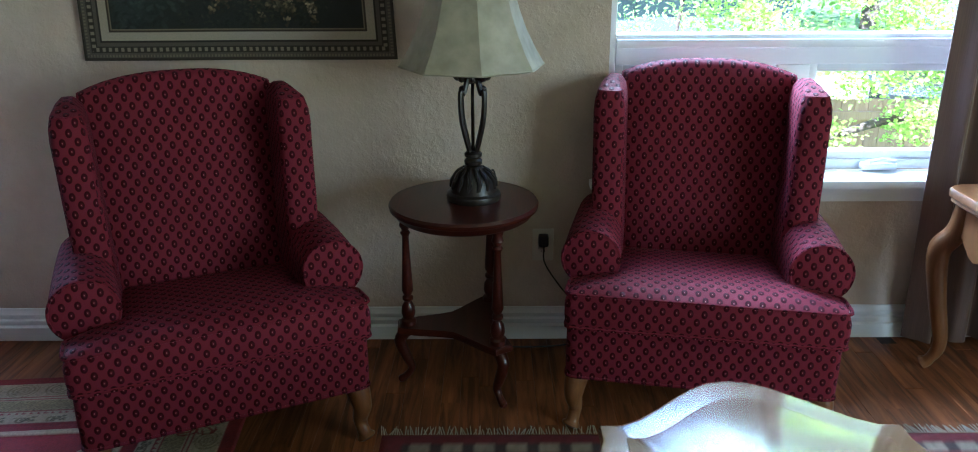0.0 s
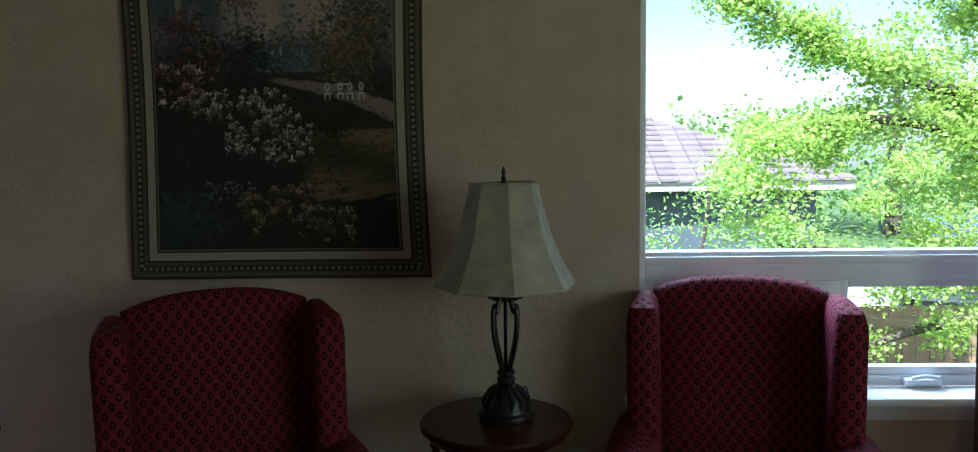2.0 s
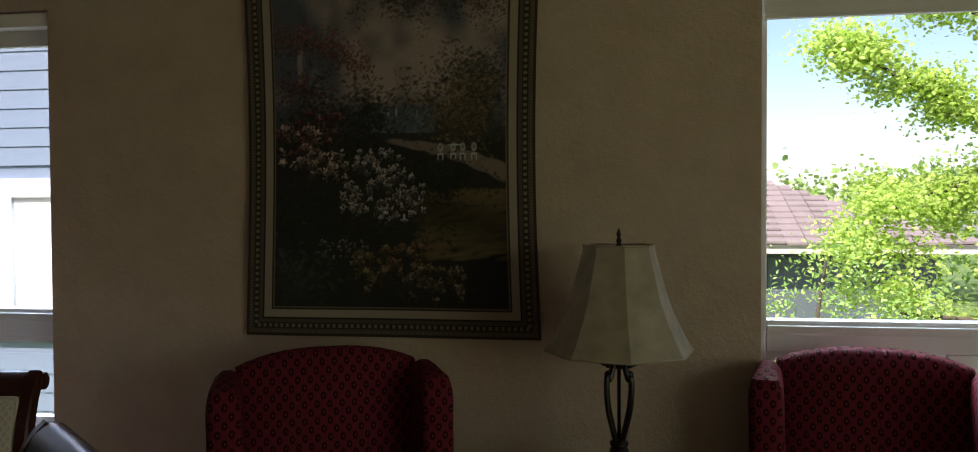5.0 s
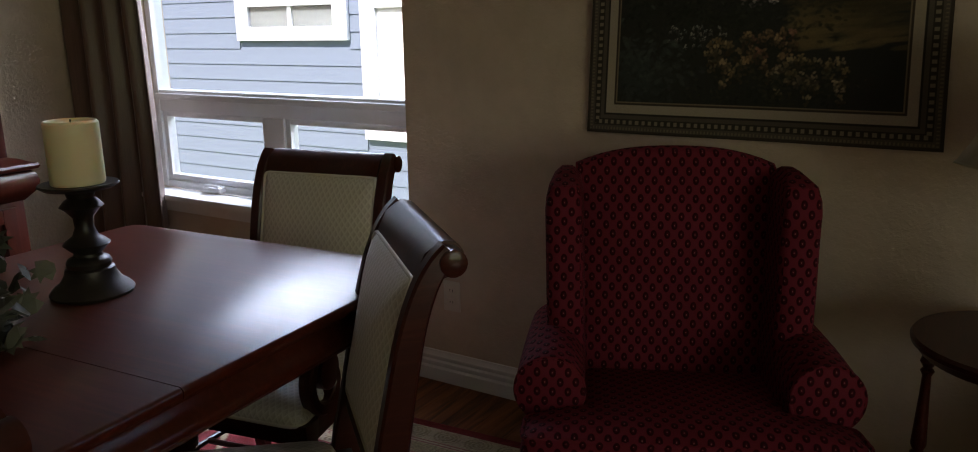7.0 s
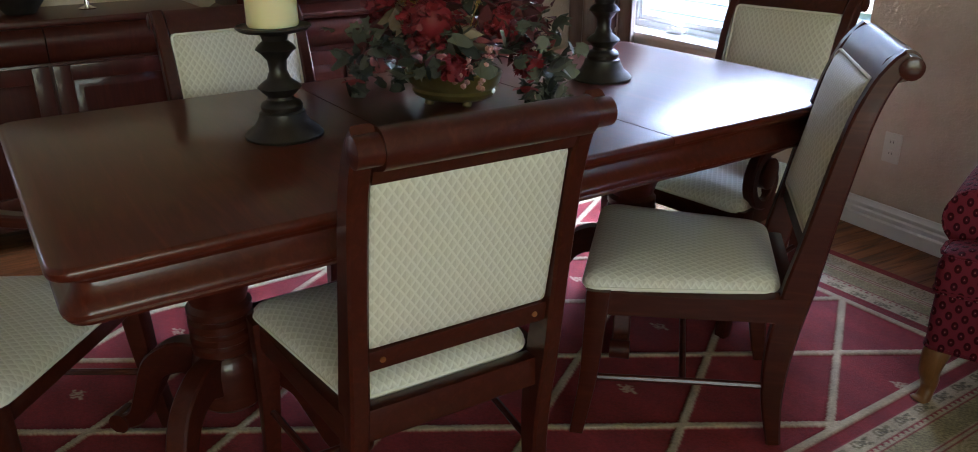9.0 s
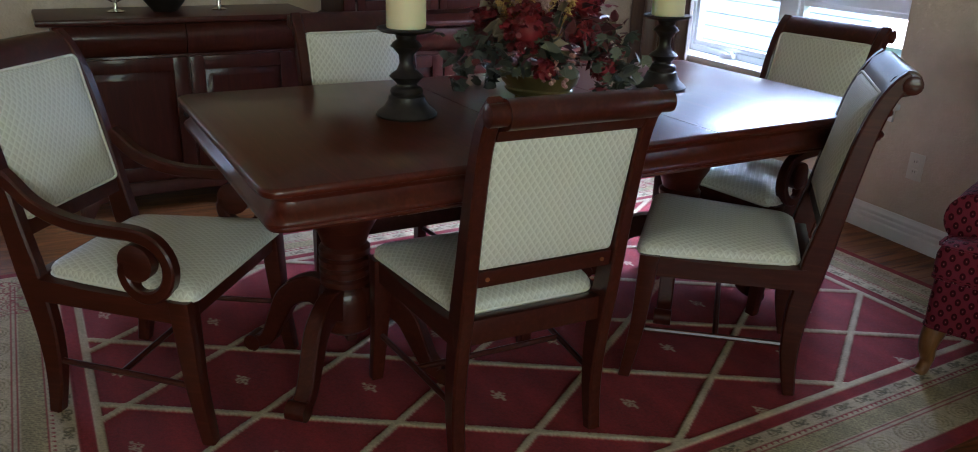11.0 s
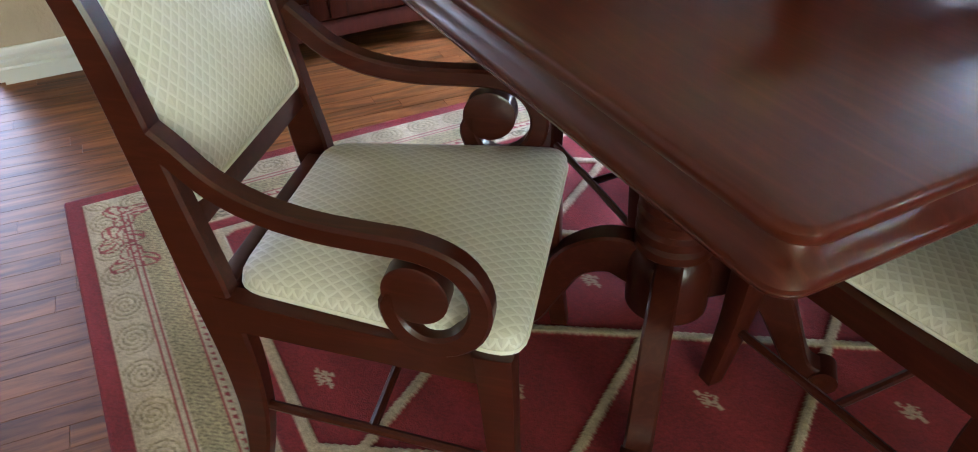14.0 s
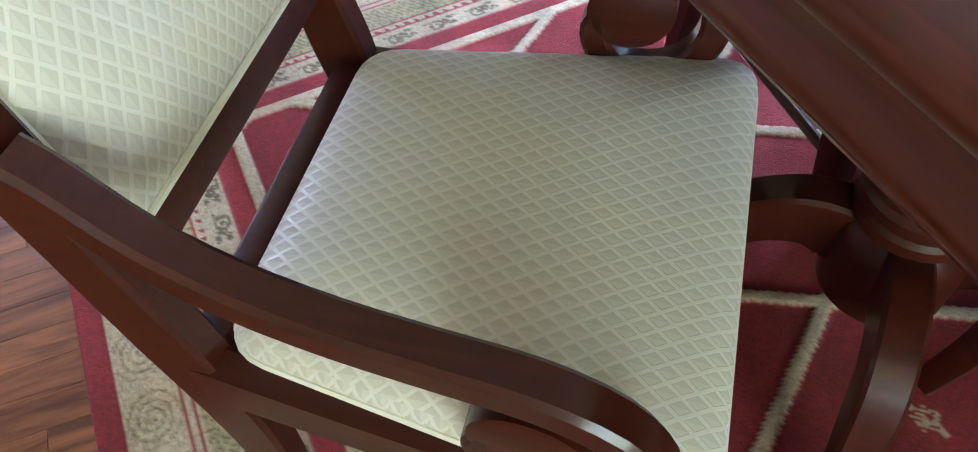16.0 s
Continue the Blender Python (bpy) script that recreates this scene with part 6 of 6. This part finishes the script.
gh = thing("garage_house", pose(0, 0, 0), "low house with a brown shingle roof and dark garage", "house")
part("wall", B(-6, 5.9, 16, 24, GZ, 0.60), GARAGE, gh)
part("fascia", B(-6.5, 6.4, 15.45, 15.5, 0.55, 0.75), HOUSE_CREAM, gh)
rows = 16
for k in range(rows):
    t0, t1 = k / rows, (k + 1) / rows
    bm = bmesh.new()
    for q in range(36):
        a, b = -6.5 + q * 0.36, -6.5 + q * 0.36 + 0.352
        hip = 6.4 - 4.6 * t0
        if a > hip:
            break
        j = 0.012 * ((q * 7 + k * 3) % 3)
        y0, y1 = 15.4 + 4.4 * t0, 15.4 + 4.4 * t1 + 0.05
        z0, z1 = 0.72 + 1.75 * t0 + 0.03 + j, 0.72 + 1.75 * t1 + 0.012
        rings(bm, [[(x, y0, z0), (x, y1, z1), (x, y1, z1 - 0.05), (x, y0, z0 - 0.04)] for x in (a, min(b, hip))])
    part("shingle_course", bm, SHINGLE, gh, "", None, False)
part("roof", rings(bmesh.new(), [[(-6.5, 15.4, 0.70), (6.4, 15.4, 0.70), (6.4, 24, 0.70), (-6.5, 24, 0.70)], [(-6.5, 19.8, 2.44), (1.8, 19.8, 2.44), (1.8, 19.9, 2.44), (-6.5, 19.9, 2.44)]]), SHINGLE, gh)
part("garage_door", B(3.0, 5.4, 15.96, 15.999, GZ, 0.45), GARAGE, gh)
setting("pavement", B(5.2, 14, 10.5, 15.9, GZ + 0.002, GZ + 0.02), DRIVE, "pale concrete driveway")
car = thing("parked_car", pose(7.6, 14.0, GZ + 0.02, 0, 0, 65), "small silver car parked on the driveway", "car")
rowsc = []
for x, hw, zt in ((-2.0, 0.72, 0.75), (-1.8, 0.82, 0.95), (-1.3, 0.84, 1.38), (0.2, 0.84, 1.42), (0.9, 0.85, 1.0), (1.8, 0.82, 0.85), (2.0, 0.70, 0.6)):
    rowsc.append([(x, -hw, 0.3), (x, hw, 0.3), (x, hw, 0.7), (x, hw * 0.75, zt), (x, -hw * 0.75, zt), (x, -hw, 0.7)])
part("body", rings(bmesh.new(), rowsc), SILVER, car)
for x in (-1.25, 1.25):
    for y in (-0.80, 0.80):
        part("wheel", tube([(x, y - 0.09, 0.31), (x, y + 0.09, 0.31)], 0.31, 20), BLACK, car)

rng = np.random.default_rng(21)


def tree(name, label, base, limbs, clumps, spread, count, size, mat, lobed=True, trunk_r=0.12):
    t = thing(name, pose(*base), label, "tree")
    bx, by, bz = base
    first = True
    for limb in limbs:
        pts = spline([(x - bx, y - by, z - bz) for x, y, z in limb], 6)
        rr = [float(v) for v in np.interp(np.linspace(0, 1, len(pts)), [0, 1], [trunk_r if first else trunk_r * 0.4, trunk_r * 0.35 if first else 0.010])]
        part("trunk" if first else "limb", tube(pts, rr, 9), BARK, t, "", None, False)
        first = False
    me = leaf_cloud([(x - bx, y - by, z - bz) for x, y, z in clumps], spread, count, size, rng, lobed, 0.5)
    me.materials.append(mat)
    c = new("crown", me)
    c.parent = t
    return t


def along(limb, n, jit):
    pts = spline(limb, 8)
    out = []
    for _ in range(n):
        p = pts[rng.integers(2, len(pts))]
        out.append(tuple(p + rng.normal(0, 1, 3) * jit))
    return out


la = [(4.3, 7.2, 1.7), (3.5, 7.1, 1.85), (3.0, 7.0, 2.02), (2.6, 7.0, 2.22), (2.1, 6.9, 2.45), (1.75, 6.9, 2.66)]
lb = [(4.3, 7.2, 1.2), (3.6, 7.1, 1.5), (2.9, 7.0, 1.58), (2.4, 7.0, 1.42), (1.95, 7.0, 1.25)]
lc = [(4.3, 7.2, 2.2), (3.8, 7.1, 2.55), (3.2, 7.0, 2.75), (2.4, 7.0, 2.90)]
ld = [(4.3, 7.2, 0.4), (3.6, 7.0, 0.5), (2.9, 6.9, 0.55), (2.3, 6.9, 0.6)]
le = [(4.3, 7.2, 0.0), (3.5, 7.0, -0.1), (2.9, 6.9, -0.25), (2.4, 6.8, -0.3)]
trunk = [(4.5, 7.3, GZ), (4.42, 7.25, 0.0), (4.3, 7.2, 1.5), (4.3, 7.2, 3.2), (4.2, 7.2, 4.6)]
crown = [(rng.uniform(3.2, 6.0), rng.uniform(6.6, 8.4), rng.uniform(0.9, 4.2)) for _ in range(70)]
cl = along(la, 34, 0.07) + along(lb, 34, 0.13) + along(lc, 20, 0.07) + along(ld, 22, 0.20) + along(le, 7, 0.10) + crown
tree("maple_tree", "leafy bright green maple tree outside the window", trunk[0], [trunk, la, lb, lc, ld, le], cl, (0.11, 0.12, 0.075), 62000, 0.036, MAPLE, True, 0.13)
sh1 = [(1.35, 6.0, GZ), (1.40, 6.0, -0.2), (1.5, 6.05, 0.6), (1.55, 6.0, 1.05)]
sh2 = [(1.35, 6.0, GZ), (1.6, 6.0, 0.0), (1.95, 6.1, 0.45), (2.15, 6.1, 0.65)]
sh3 = [(1.35, 6.0, GZ), (1.2, 6.0, 0.0), (1.1, 6.1, 0.5), (1.05, 6.1, 0.8)]
tree("garden_shrub", "tall open green shrub growing below the window", sh1[0], [sh1, sh2, sh3], along(sh1, 30, 0.16) + along(sh2, 30, 0.16) + along(sh3, 24, 0.16), (0.09, 0.09, 0.08), 6000, 0.038, SHRUB, False, 0.025)
ft = [(2.2, 26, GZ), (2.2, 26, 2.0), (2.2, 26, 5.5)]
fcl = [(2.2 + (1 - q) * 1.5 * rng.uniform(-1, 1), 26 + (1 - q) * 1.2 * rng.uniform(-1, 1), 0.8 + 4.6 * q) for q in rng.uniform(0, 1, 130)]
tree("fir_tree", "dark green fir tree rising beyond the roof", ft[0], [ft], fcl, (0.16, 0.16, 0.08), 3000, 0.20, FIR, False, 0.15)
bk = [(11.0, 24, GZ), (11.0, 24, 1.5), (11, 24, 3.0)]
bcl = [(rng.uniform(5.0, 20), rng.uniform(22, 28), GZ + rng.uniform(0.2, 1) * 3.4) for _ in range(120)]
tree("distant_tree", "broad green trees standing beyond the driveway", bk[0], [bk], bcl, (0.6, 0.6, 0.35), 12000, 0.17, SHRUB, True, 0.25)
ek = [(6.6, -0.3, GZ), (6.6, -0.3, 0.5), (6.6, -0.3, 1.6)]
ecl = [(rng.uniform(5.6, 7.6), rng.uniform(-3.2, 2.6), rng.uniform(GZ + 0.3, 1.9)) for _ in range(90)]
tree("garden_hedge", "green garden shrubs outside the east window", ek[0], [ek], ecl, (0.2, 0.2, 0.2), 4200, 0.12, SHRUB, False, 0.05)

# ---------------- floorboards ----------------
floor_ob = setting("floor", B(-6.16, 3.66, -3.16, WALL + 0.2, -0.10, -0.004), FLOOR_GAP, "narrow glossy red-brown oak plank floor")
PW, PL = 0.0585, 0.95
plank_me = {}


def plank_mesh(length):
    key = round(length, 2)
    if key not in plank_me:
        bm = bmesh.new()
        h, l, c = PW / 2 - 0.0002, length / 2 - 0.0002, 0.0007
        rings(bm, [[(-h, -l, -0.0042), (h, -l, -0.0042), (h, l, -0.0042), (-h, l, -0.0042)], [(-h, -l, -c), (h, -l, -c), (h, l, -c), (-h, l, -c)], [(-h + c, -l + c, 0), (h - c, -l + c, 0), (h - c, l - c, 0), (-h + c, l - c, 0)]])
        finish(bm)
        me = bpy.data.meshes.new("plank")
        bm.to_mesh(me)
        bm.free()
        me.materials.append(OAK_FLOOR)
        plank_me[key] = me
    return plank_me[key]


r = random.Random(14)
rest = bmesh.new()
near = 0
spots = []
x = -6.13
while x < 3.62:
    y = -3.16 - r.uniform(0, PL)
    while y < WALL:
        ln_ = r.choice((0.6, 0.8, 1.0, 1.2))
        a, b = max(y, -3.15), min(y + ln_, WALL)
        if b - a > 0.08:
            spots.append((x, a, b))
        y += ln_
    x += PW


def seen_near(s):
    x, a, b = s
    return (-3.4 < x < -1.2 and a < -0.3 and b > -1.3) or (-1.6 < x < 1.9 and b > 2.75) or (-3.2 < x < -2.55 and b > -0.4 and a < 1.3) or (1.2 < x < 1.9 and b > 2.2)


for s in spots:
    x, a, b = s
    if seen_near(s) and near < 300:
        ob = new("plank", plank_mesh(b - a))
        ob.scale.y = (b - a) / round(b - a, 2)
        ob.location = (x, (a + b) / 2, 0)
        ob.parent = floor_ob
        near += 1
    else:
        rings(rest, [[(x - 0.0290, a + 0.0002, z), (x + 0.0290, a + 0.0002, z), (x + 0.0290, b - 0.0002, z), (x - 0.0290, b - 0.0002, z)] for z in (-0.0038, 0.0)], True)
ob = part("floorboards", rest, OAK_FLOOR, floor_ob)
tagged(ob, "narrow oak floorboards", "", "", "stuff")
